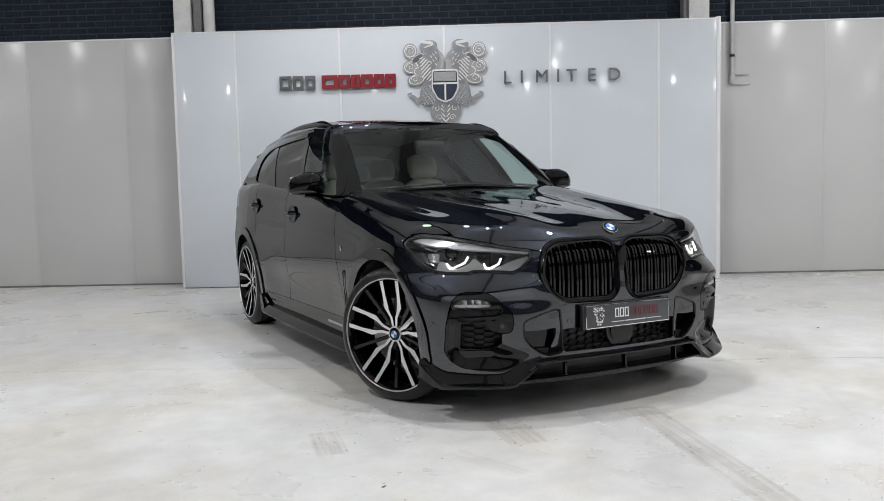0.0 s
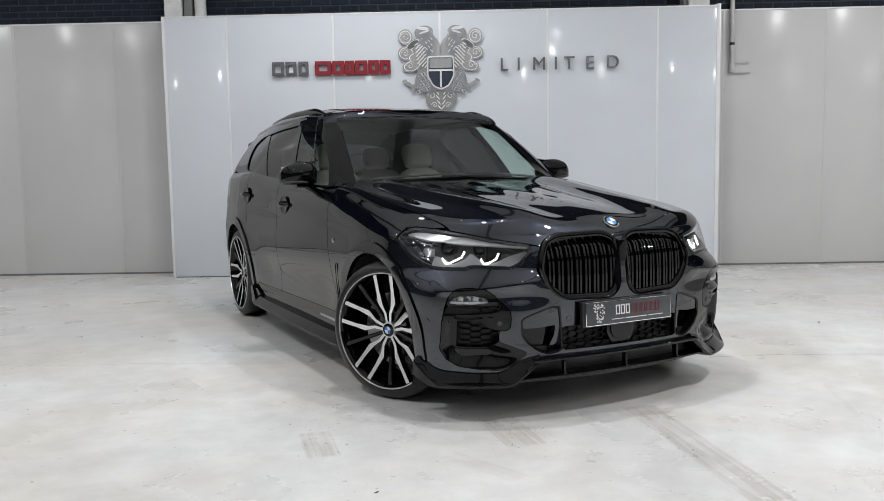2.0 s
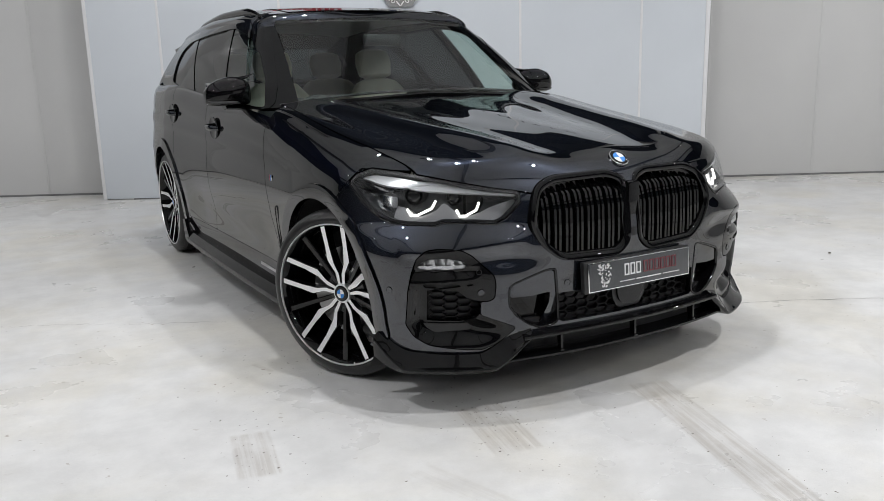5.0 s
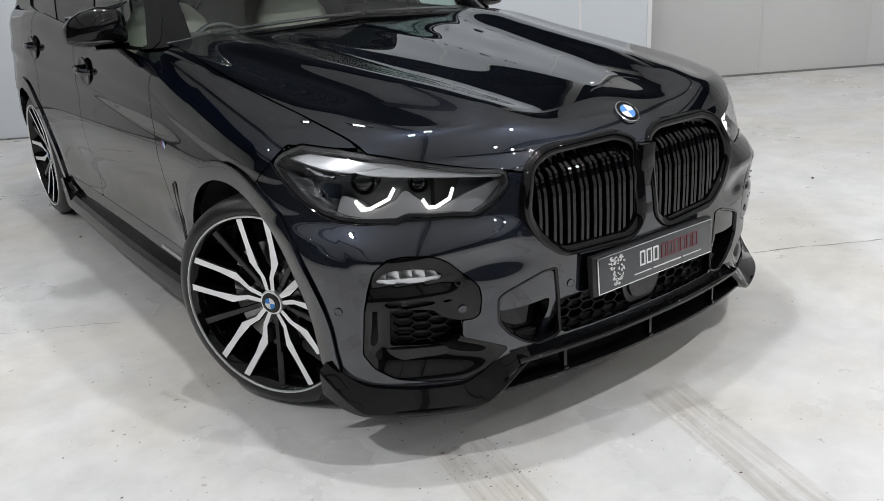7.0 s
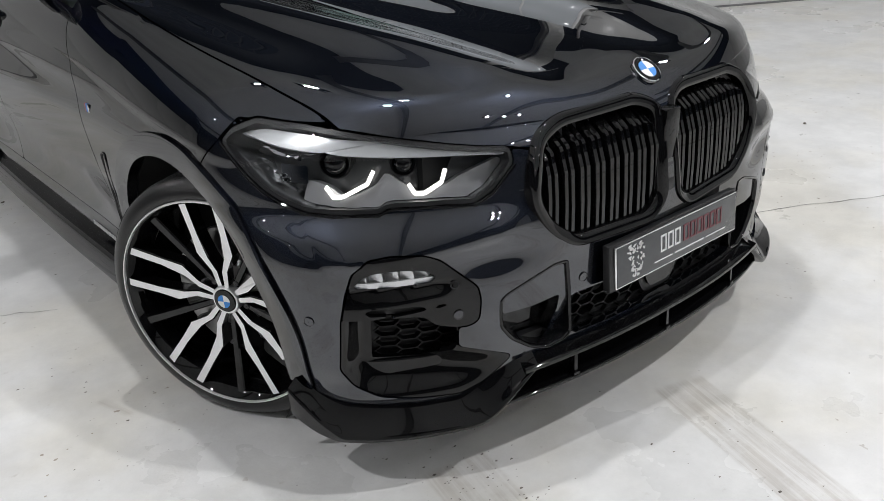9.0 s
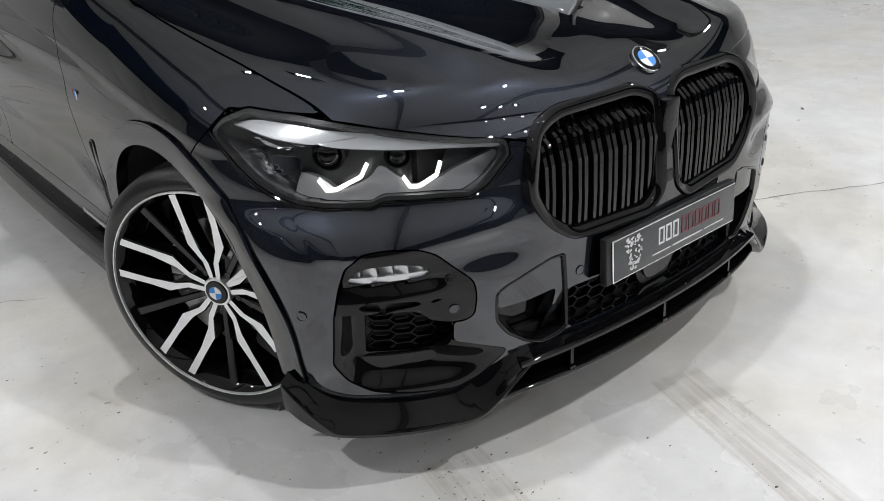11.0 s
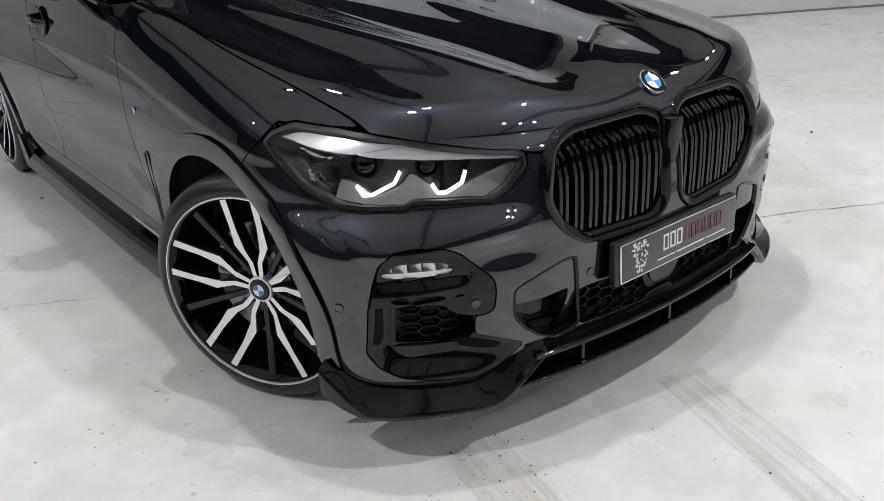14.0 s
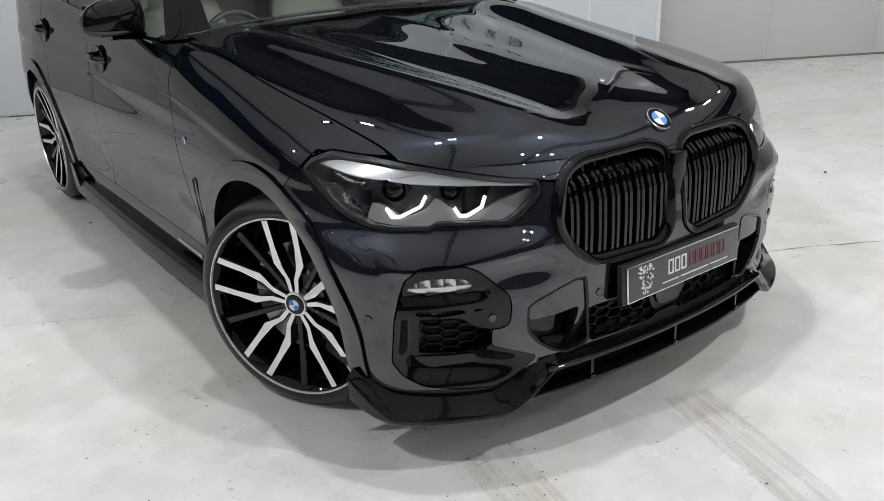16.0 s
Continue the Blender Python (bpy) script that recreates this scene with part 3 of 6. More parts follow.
for side in ("R", "L"):
    cabin.panel("front_side_window", np.minimum.reduce([win_in, -bpost, 1.635 + 0.72 * (CZ - 1.1) - CY]) - 0.004, SIDEGLASS, car, side, 0.0, -0.006)
    cabin.panel("rear_side_window", np.minimum.reduce([win_in, -bpost, -cpost, CY - (1.635 + 0.72 * (CZ - 1.1)), 2.33 + 1.20 * (CZ - 1.145) - CY]) - 0.004, PRIVACY, car, side, 0.0, -0.006)
    cabin.panel("quarter_window", np.minimum.reduce([win_in, -cpost, CY - (2.33 + 1.20 * (CZ - 1.145))]) - 0.004, PRIVACY, car, side, 0.0, -0.006)
    cabin.panel("window_post", np.minimum(win_in, bpost), GLOSS, car, side, 0.01, -0.002)
    cabin.panel("window_post", np.minimum(win_in, cpost), GLOSS, car, side, 0.01, -0.002)
    cabin.panel("window_surround", np.minimum(0.014 - np.abs(win_in + 0.004), np.where(onside, 1.0, -1.0)), GLOSS, car, side, 0.008, 0.004)
cabin.panel("rear_window", np.minimum(rearwin, 1) - 0.5, PRIVACY, car, "B", 0.0, -0.004)
sunroof = np.minimum.reduce([0.50 - CX, CY - 1.53, 2.70 - CY, np.where(roofd > 0.02, 1.0, -1.0)])
cabin.panel("panoramic_sunroof", sunroof, GLOSS, car, "B", 0.006, 0.004, label="dark glass panoramic sunroof")
bm = bmesh.new()
loft(bm, [[Vector((x, y, float(spline(ROOF, y)) - 0.052 - 0.05 * (x / 0.7) ** 2)) for x in [-0.60 + 1.2 * k / 16 for k in range(17)]] for y in [1.50 + 1.75 * k / 20 for k in range(21)]], False, False)
part("headliner", bm, HEADLINER, car)
# ---- car: openings, lamps, grille ----
def nose_point(x, z, out=0.0):
    """Point on the fascia at (x, z), moved out along its normal."""
    s, x = (-1 if x < 0 else 1), abs(x)
    y = front_at(x, z)
    dx = (front_at(x + 0.008, z) - front_at(max(x - 0.008, 0), z)) / (0.008 + min(x, 0.008))
    dz = (front_at(x, z + 0.008) - front_at(x, z - 0.008)) / 0.016
    n = Vector((dx, -1, dz)).normalized()
    p = Vector((x, y, z)) + n * out
    return Vector((p.x * s, p.y, p.z)), Vector((n.x * s, n.y, n.z))


def lamp_point(q, z, out):
    """Point on the lamp corner where x + y = q at height z."""
    lo, hi = 0.0, math.pi / 2
    for _ in range(30):
        m = (lo + hi) / 2
        p = plan(("front", m), np.array(z))
        if p[0] + p[1] < q:
            lo = m
        else:
            hi = m
    a, b = plan(("front", lo - 0.01), np.array(z)), plan(("front", lo + 0.01), np.array(z))
    t = b - a
    n = Vector((t[1], -t[0], 0)).normalized()
    return Vector((p[0], p[1], z)) + n * out, n


def honeycomb(name, inside, place, w, h, wall, x0, x1, z0, z1, parent, material):
    """A sheet of hexagonal cells with walls; place(x, z, out) lays it on a surface."""
    bm = bmesh.new()
    for i in range(int((x1 - x0) / (w * 0.75)) + 2):
        for j in range(int((z1 - z0) / h) + 2):
            x, z = x0 + i * w * 0.75, z0 + (j + 0.5 * (i % 2)) * h
            if inside(x, z) < -h * 0.2:
                continue
            hexa = [(-0.5, 0.0), (-0.27, 0.5), (0.27, 0.5), (0.5, 0.0), (0.27, -0.5), (-0.27, -0.5)]
            rings = []
            for k, o in ((1.0, 0.0), (1.0, 0.012), (0.90, 0.012), (0.86, -0.012)):
                rings.append([place(x + a * w * k, z + b * h * k, o) for a, b in hexa])
            loft(bm, rings, True, False)
    return part(name, bm, material, parent, smooth=False)


def ring_strip(name, outline, place, profile, material, parent, label=""):
    """A moulding that follows a closed outline; profile of (outwards, forwards)."""
    n = len(outline)
    cx, cz = sum(p[0] for p in outline) / n, sum(p[1] for p in outline) / n
    area = sum(outline[i][0] * outline[(i + 1) % n][1] - outline[(i + 1) % n][0] * outline[i][1] for i in range(n))
    sgn = 1 if area > 0 else -1
    bm = bmesh.new()
    rings = []
    for o, f in profile:
        ring = []
        for i in range(n):
            a, b = Vector(outline[i - 1]), Vector(outline[(i + 1) % n])
            t = (b - a).normalized()
            q = Vector(outline[i]) + Vector((t.y, -t.x)) * sgn * o
            ring.append(place(q.x, q.y, f))
        rings.append(ring)
    loft(bm, rings, True, False)
    return part(name, bm, material, parent, label, sharp=50)


def kidney_place(s):
    def f(x, z, out):
        y = -0.806 + 0.235 * x * x + 2.2 * max(0.0, z - 0.70) ** 2
        return Vector((s * x, y - out, z))
    return f


def span(outline, x):
    """Lowest and highest z of an outline at x."""
    zs = []
    n = len(outline)
    for i in range(n):
        (x0, z0), (x1, z1) = outline[i], outline[(i + 1) % n]
        if (x0 - x) * (x1 - x) <= 0 and x0 != x1:
            zs.append(z0 + (z1 - z0) * (x - x0) / (x1 - x0))
    return (min(zs), max(zs)) if len(zs) > 1 else (0, 0)


for s in (-1, 1):
    pl = kidney_place(s)
    kid = new("kidney_grille")
    kid.parent = car
    kid["label"] = "gloss black twin-slat kidney grille"
    ring_strip("surround", KIDNEY, pl, [(0.006, -0.075), (0.006, -0.007), (0.004, -0.001), (0.0, 0.002), (-0.004, 0.001), (-0.014, -0.003), (-0.021, -0.008), (-0.0235, -0.011), (-0.025, -0.016), (-0.026, -0.04), (-0.026, -0.09)], GLOSS, kid)
    bm = bmesh.new()
    bm_prism(bm, KIDNEY, lambda a, b, w: Vector((s * a, -0.70 + w, b)), 0.01)
    part("backing", bm, SATIN, kid)
    for i in range(9):
        for dx in (-0.0095, 0.0095):
            x = 0.0565 + i * 0.0475 + dx
            z0, z1 = span(KIDNEY, x)
            if z1 - z0 < 0.12:
                continue
            z0, z1 = z0 + 0.016, z1 - 0.016
            bm = bmesh.new()
            rings = []
            for t in (0, 0.08, 0.3, 0.6, 0.81, 0.83, 0.90, 0.95, 1.0):
                z = z0 + (z1 - z0) * t
                back = 0.020 + 0.040 * max(0, t - 0.82) / 0.18
                p = pl(x, z, -back)
                w = 0.0078
                rings.append([p + Vector((-w * 0.7, 0, 0)), p + Vector((w * 0.7, 0, 0)), p + Vector((w, 0.006, 0)), p + Vector((w * 0.6, 0.035, 0)), p + Vector((-w * 0.6, 0.035, 0)), p + Vector((-w, 0.006, 0))])
            loft(bm, rings)
            part("slat", bm, GLOSS, kid)
boxed("grille_bridge", -0.03, 0.03, -0.79, -0.74, 0.58, 0.83, GLOSS, car, bevel=0.006)
boxed("front_camera", -0.014, 0.014, -0.80, -0.77, 0.615, 0.65, SATIN, car, bevel=0.004)

lamp_bowl = lamp_in - 0.004
for side, s in (("R", -1), ("L", 1)):
    lamp = new("headlight")
    lamp.parent = car
    lamp["label"] = "clear headlight with two lit angular bars"
    body.panel("lens", lamp_in - 0.002, LENS, lamp, side, 0.012, -0.002)
    body.panel("bowl", lamp_bowl, BOWL, lamp, side, -0.108, -0.112)
    brow_top = spline([(-0.20, 0.819), (-0.026, 0.842), (0.146, 0.863), (0.285, 0.874), (0.413, 0.887), (0.551, 0.893), (0.64, 0.884)], Q)
    brow_low = spline([(-0.20, 0.811), (-0.026, 0.825), (0.146, 0.833), (0.321, 0.842), (0.411, 0.850), (0.506, 0.859), (0.63, 0.877)], Q)
    brow = np.minimum.reduce([lamp_in - 0.006, brow_top - BZ, BZ - brow_low])
    body.panel("brow", brow, BROW, lamp, side, 0.02, -0.022, "bright satin brow strip")
    low = np.minimum.reduce([lamp_in - 0.006, spline([(-0.22, 0.806), (-0.09, 0.776), (-0.03, 0.756), (0.04, 0.746), (0.10, 0.770), (0.16, 0.796), (0.20, 0.770), (0.30, 0.746), (0.36, 0.770), (0.43, 0.782), (0.46, 0.735)], Q) - BZ, 0.46 - Q])
    body.panel("lower_reflector", low, GREYMET, lamp, side, 0.03, -0.058)
    edge = np.minimum(lamp_in + 0.001, 0.009 - lamp_in)
    body.panel("seal", edge, SATIN, lamp, side, 0.02, -0.004)
    for pts in ([(0.200, 0.792), (0.222, 0.764), (0.304, 0.738), (0.338, 0.736), (0.365, 0.760)], [(-0.035, 0.784), (-0.022, 0.756), (0.034, 0.736), (0.064, 0.736), (0.086, 0.759)]):
        bm = bmesh.new()
        line = []
        for (a, b), (c, d) in zip(pts, pts[1:]):
            for k in range(6):
                t = k / 6
                line.append((a + (c - a) * t, b + (d - b) * t))
        line.append(pts[-1])
        rings = []
        for i, (q, z) in enumerate(line):
            p, n = lamp_point(q, z, -0.046)
            a, b = line[max(i - 1, 0)], line[min(i + 1, len(line) - 1)]
            tq, tz = b[0] - a[0], b[1] - a[1]
            ln = math.hypot(tq, tz)
            side_v = Vector((-n.y, n.x, 0)) * (-tz / ln) + Vector((0, 0, 1)) * (tq / ln)
            w = 0.0046
            rings.append([p + side_v * w, p + n * 0.008 + side_v * w * 0.6, p + n * 0.008 - side_v * w * 0.6, p - side_v * w])
        for ring in rings:
            for v in ring:
                v.x *= s
        loft(bm, rings)
        part("running_light", bm, DRL, lamp, "glowing white running light")
    for q, z, r in ((0.335, 0.806, 0.030), (0.10, 0.800, 0.024)):
        p, n = lamp_point(q, z, -0.09)
        p.x, n.x = p.x * s, n.x * s
        M = Matrix.Translation(p) @ n.to_track_quat("X", "Z").to_matrix().to_4x4()
        bm = bmesh.new()
        lathe(bm, [(r * 1.25, -0.02), (r * 1.25, 0.03), (r * 1.1, 0.034), (r, 0.026)], M, 32)
        part("barrel", bm, MESHB, lamp)
        bm = bmesh.new()
        lathe(bm, [(r, 0.024), (r * 0.92, 0.034), (r * 0.7, 0.043), (r * 0.4, 0.049), (0.001, 0.051)], M, 32)
        part("projector", bm, GLOSS, lamp)
    bm = bmesh.new()
    edge_line = [(-0.236, 0.786), (-0.168, 0.731), (-0.114, 0.711), (-0.024, 0.716), (0.150, 0.721), (0.187, 0.710), (0.328, 0.710), (0.422, 0.715), (0.498, 0.733), (0.556, 0.753), (0.617, 0.783), (0.678, 0.823), (0.713, 0.848)]
    tube(bm, [(v.x * s, v.y, v.z) for v in [lamp_point(q, zz, 0.000)[0] for q, zz in edge_line]], 0.0035, 8)
    part("lower_lip", bm, GLOSS, lamp)
    for q0, q1, z0, z1, dep in ((0.45, 0.56, 0.822, 0.832, -0.045), (0.50, 0.60, 0.838, 0.845, -0.04), (0.40, 0.47, 0.838, 0.846, -0.06), (0.47, 0.55, 0.755, 0.764, -0.05)):
        body.panel("reflector_facet", np.minimum.reduce([lamp_in - 0.012, Q - q0, q1 - Q, BZ - z0 - 0.25 * (Q - q0), z1 + 0.25 * (Q - q0) - BZ]), CHROME, lamp, side, 0.006, dep)
    for k in range(5):
        za = 0.775 + 0.010 * k
        body.panel("marker_facet", np.minimum.reduce([lamp_in - 0.010, Q - 0.505 - 0.016 * k, 0.585 + 0.012 * k - Q, BZ - za, za + 0.009 - BZ]), CHROME, lamp, side, 0.004, -0.030 - 0.3 * np.clip(Q - 0.505, 0, 0.1))
    body.panel("side_marker", np.minimum.reduce([lamp_in - 0.02, Q - 0.43, 0.53 - Q, BZ - 0.775, 0.815 - BZ]), CHROME, lamp, side, 0.01, -0.05)

# lower intakes: a flush upper panel with the fog lamp, a scooped vent with mesh below it, and a duct beside it
panel_low = spline([(0.59, 0.430), (0.63, 0.430), (0.655, 0.436), (0.695, 0.450), (0.728, 0.477), (0.79, 0.482), (0.89, 0.481)], BX)
ridge_line = spline([(0.58, 0.526), (0.70, 0.522), (0.79, 0.514), (0.88, 0.508)], BX)
under_lens = -0.020 * np.where(BZ < 0.557, np.clip((BZ - ridge_line) / (0.553 - ridge_line), 0, 1), 0) * spline([(0.60, 0), (0.64, 0), (0.70, 1), (0.9, 1)], BX)
hollow = np.clip(fogbox_in / spline([(0.51, 0.085), (0.63, 0.085), (0.73, 0.070), (0.82, 0.035), (0.90, 0.022)], BX), 0, 1)
hollow = -0.052 * hollow * hollow * (3 - 2 * hollow)
for _ in range(10):
    hollow[1:-1, 1:-1] = (hollow[1:-1, 1:-1] * 2 + hollow[:-2, 1:-1] + hollow[2:, 1:-1] + hollow[1:-1, :-2] + hollow[1:-1, 2:]) / 6
SLOT = rounded([(0.835, 0.500), (0.826, 0.490), (0.76, 0.487), (0.718, 0.492), (0.712, 0.500), (0.74, 0.506), (0.82, 0.510)], 0.006, 3)
SLIT = rounded([(0.705, 0.489), (0.675, 0.496), (0.655, 0.506), (0.690, 0.502)], 0.003, 2)
slot_in = np.where(nose, poly_in(SLOT, BX, BZ), -1)
slit_in = np.where(nose, poly_in(SLIT, BX, BZ), -1)
for side, s in (("R", -1), ("L", 1)):
    edge_place = lambda x, zz, o: nose_point(s * x, zz, o)[0]
    fog = new("fog_light_housing")
    fog.parent = car
    fog["label"] = "gloss black bumper corner vent with fog lamp"
    body.panel("upper_panel", np.minimum.reduce([fogbox_in - 0.001, BZ - panel_low, -fog_in, -slot_in, -slit_in]), GLOSS, fog, side, 0.05, under_lens)
    body.panel("slot", np.maximum(slot_in, slit_in) + 0.002, SATIN, fog, side, 0.0, -0.016)
    body.panel("scoop", np.minimum.reduce([fogbox_in + 0.001, panel_low - BZ, -mesh_in]), GLOSS, fog, side, 0.02, hollow)
    body.panel("lens", fog_in - 0.0015, LENS, fog, side, 0.006, -0.005)
    body.panel("reflector", fog_in + 0.004, GREYMET, fog, side, -0.02, -0.034)
    body.panel("lamp_edge", np.minimum(fog_in + 0.001, 0.571 - BZ), ALLOY, fog, side, 0.006, -0.008, "bright lower edge of the fog lamp")
    for i in range(5):
        x0 = 0.705 + i * 0.030
        facet = np.minimum.reduce([fog_in - 0.004, BX - x0, x0 + 0.026 - BX, BZ - 0.562 + (i % 2) * 0.003])
        body.panel("reflector_facet", facet, ALLOY, fog, side, 0.004, -0.012 - 0.75 * np.clip(BX - x0, 0, 0.026) + (0.006 if i % 2 else 0.0))
    body.panel("pocket", mesh_in + 0.012, SATIN, fog, side, 0.0, -0.080)
    honeycomb("mesh", lambda x, z: float(poly_in(MESHBOX, np.array(x), np.array(z))) - 0.002, lambda x, z, o: nose_point(s * x, z, o * 0.7 - 0.067)[0], 0.062, 0.028, 0.003, 0.655, 0.84, 0.345, 0.48, fog, MESHB)
    pod = new("side_intake")
    pod.parent = car
    body.panel("duct", intake_in, GLOSS, pod, side, -0.055, -0.065)
    ring_strip("rim", INTAKE, edge_place, [(0.004, -0.010), (0.0035, 0.000), (0.001, 0.0025), (-0.002, 0.0022), (-0.005, -0.001), (-0.006, -0.008), (-0.006, -0.060)], GLOSS, pod)
    cover = np.minimum(intake_in - 0.0065, np.maximum(BZ - 0.436 - 0.12 * np.clip(0.46 - BX, 0, 1), 0.385 + 0.35 * np.clip(0.40 - BZ, 0, 1) - BX))
    body.panel("cover", cover, PAINT, pod, side, 0.035, -0.006 - 0.25 * np.clip(0.43 - BZ, 0, 0.12))
    for x, z, o in ((0.3155, 0.473, 0.001), (0.6475, 0.467, 0.001), (0.920, 0.475, 0.001)):
        p, n = nose_point(s * x, z, o)
        bm = bmesh.new()
        lathe(bm, [(0.0125, -0.002), (0.0125, 0.0012), (0.0112, 0.0017), (0.0108, 0.0006), (0.001, 0.0006)], Matrix.Translation(p) @ n.to_track_quat("X", "Z").to_matrix().to_4x4(), 24)
        part("parking_sensor", bm, PAINT, car)
    p, n = nose_point(s * 0.6525, 0.543, 0.0)
    bm = bmesh.new()
    lathe(bm, [(0.010, -0.004), (0.010, 0.0015), (0.008, 0.002), (0.0072, -0.003), (0.001, -0.003)], Matrix.Translation(p) @ n.to_track_quat("X", "Z").to_matrix().to_4x4(), 24)
    part("washer_port", bm, SATIN, fog)
grille = new("lower_grille")
grille.parent = car
body.panel("duct", centre_in, SATIN, grille, "B", -0.06, -0.085)
honeycomb("mesh", lambda x, z: float(poly_in(CENTRE, np.array(abs(x)), np.array(z))) - 0.002, lambda x, z, o: nose_point(x, z, o * 0.7 - 0.04)[0], 0.064, 0.030, 0.003, -0.37, 0.37, 0.325, 0.44, grille, MESHB)
bm = bmesh.new()
bm_prism(bm, rounded([(-0.085, 0.46), (0.085, 0.46), (0.085, 0.375), (0.055, 0.328), (-0.055, 0.328), (-0.085, 0.375)], 0.02, 4), lambda a, b, w: Vector((a, -0.775 + w, b)), 0.03)
part("radar_frame", bm, SATIN, grille)
bm = bmesh.new()
bm_prism(bm, rounded([(-0.065, 0.455), (0.065, 0.455), (0.065, 0.382), (0.042, 0.345), (-0.042, 0.345), (-0.065, 0.382)], 0.02, 4), lambda a, b, w: Vector((a, -0.783 + w, b)), 0.02)
part("radar_cover", bm, GLOSS, grille, "gloss black radar cover")

# number plate
plate = thing("number_plate", "grey show plate with pale and red bars on black bracket", "number plate")
PM = pose(-0.004, -0.822, 0.486, -4)
boxed("bracket", -0.278, 0.268, -0.004, 0.018, -0.060, 0.062, SATIN, plate, M=PM, bevel=0.003)
boxed("plate", -0.262, 0.262, -0.010, -0.004, -0.0565, 0.0565, CHROME, plate, "silver-edged grey plate", M=PM, bevel=0.002)
boxed("face", -0.258, 0.258, -0.0115, -0.009, -0.0525, 0.0525, PLATE, plate, M=PM, bevel=0.0005)
for i, (x0, x1, z0, z1, m, nm) in enumerate([(-0.085 + k * 0.030, -0.061 + k * 0.030, -0.012, 0.034, PALE, "pale_bar") for k in range(3)] + [(0.013 + k * 0.030, 0.037 + k * 0.030, -0.012, 0.034, PLATERED, "red_bar") for k in range(6)] + [(-0.11, -0.035, -0.034, -0.031, PALE, "rule"), (0.115, 0.205, -0.034, -0.031, PALE, "rule"), (-0.025, 0.105, -0.0345, -0.0305, PALE, "small_print_bar")]):
    bm = bmesh.new()
    if nm in ("pale_bar", "red_bar"):
        w = 0.0052
        bm_box(bm, x0, x0 + w, -0.0128, -0.0112, z0, z1, PM)
        bm_box(bm, x1 - w, x1, -0.0128, -0.0112, z0, z1, PM)
        bm_box(bm, x0 + w, x1 - w, -0.0127, -0.0112, z1 - w, z1, PM)
        bm_box(bm, x0 + w, x1 - w, -0.0127, -0.0112, z0, z0 + w, PM)
    else:
        bm_box(bm, x0, x1, -0.0128, -0.0112, z0, z1, PM)
    part(nm, bm, m, plate, smooth=False)
bm = bmesh.new()
random.seed(4)
for k in range(90):
    v = random.uniform(-1, 1)
    half = 0.034 * (1 - max(0.0, -v) ** 1.3 * 0.75) * (1 if v < 0.7 else 0.9)
    u = random.choice((-1, 1)) * half * random.uniform(0.12, 1.0)
    cx, cz, w, tilt = -0.185 + u, 0.002 + 0.044 * v, random.uniform(0.0018, 0.0036), random.uniform(0, math.pi)
    bm_prism(bm, [(cx + w * 1.7 * math.cos(j / 6 * math.tau) * math.cos(tilt) - w * 0.7 * math.sin(j / 6 * math.tau) * math.sin(tilt), cz + w * 1.7 * math.cos(j / 6 * math.tau) * math.sin(tilt) + w * 0.7 * math.sin(j / 6 * math.tau) * math.cos(tilt)) for j in range(6)], lambda u, v, d: PM @ Vector((u, -0.0128 + d, v)), 0.0015)
tagged(part("crest_print", bm, PALE, plate, smooth=False), kind="stuff")

# front splitter
splitter = new("front_splitter")
splitter.parent = car
splitter["label"] = "gloss black add-on splitter with vertical vanes"


def sweep_blade(name, xs, zf, out, chord, thick, parent, drop=0.0):
    """A flat blade that follows the nose in plan; zf(x) its height, out its reach beyond the bumper."""
    bm = bmesh.new()
    rings = []
    for x in xs:
        z = zf(abs(x))
        y = front_at(x, max(z, 0.22))
        p0, n = nose_point(x, max(z, 0.24), 0)
        f = Vector((n.x, n.y, 0)).normalized()
        p = Vector((x, y, z)) + f * out
        q = p - f * chord
        up = Vector((0, 0, thick))
        rings.append([p - f * 0.006, p - f * 0.001 + up * 0.15, p + up * 0.4, p - f * 0.001 + up * 0.7, p - f * 0.005 + up * 0.92, p - f * 0.012 + up, q + up + Vector((0, 0, drop)), q + Vector((0, 0, drop))])
    loft(bm, rings)
    return part(name, bm, GLOSS, parent)


xs = [-0.60 + 1.20 * k / 60 for k in range(61)]
sweep_blade("upper_blade", [-0.50 + 1.00 * k / 60 for k in range(61)], lambda x: float(spline([(0, 0.284), (0.30, 0.282), (0.40, 0.280), (0.50, 0.276)], x)), 0.038, 0.10, 0.016, splitter, 0.024)
sweep_blade("lower_blade", xs, lambda x: float(spline([(0, 0.203), (0.35, 0.200), (0.50, 0.196), (0.58, 0.190)], x)), 0.036, 0.16, 0.014, splitter, 0.010)
for x in (-0.345, 0.0, 0.345):
    p, n = nose_point(x, 0.26, 0.026)
    ang = math.degrees(math.atan2(n.x, -n.y))
    M = Matrix.Translation((p.x, p.y, 0)) @ pose(0, 0, 0, 0, 0, ang)
    vane = new("vane")
    vane.parent = splitter
    bm = bmesh.new()
    bm_prism(bm, rounded([(0.000, 0.214), (0.002, 0.290), (0.034, 0.290), (0.022, 0.214)], 0.003, 2), lambda a, b, w: M @ Vector((w - 0.005, a, b)), 0.010)
    part("blade", bm, GLOSS, vane)
    boxed("foot", -0.009, 0.009, -0.004, 0.022, 0.213, 0.221, GLOSS, vane, M=M, bevel=0.0015)
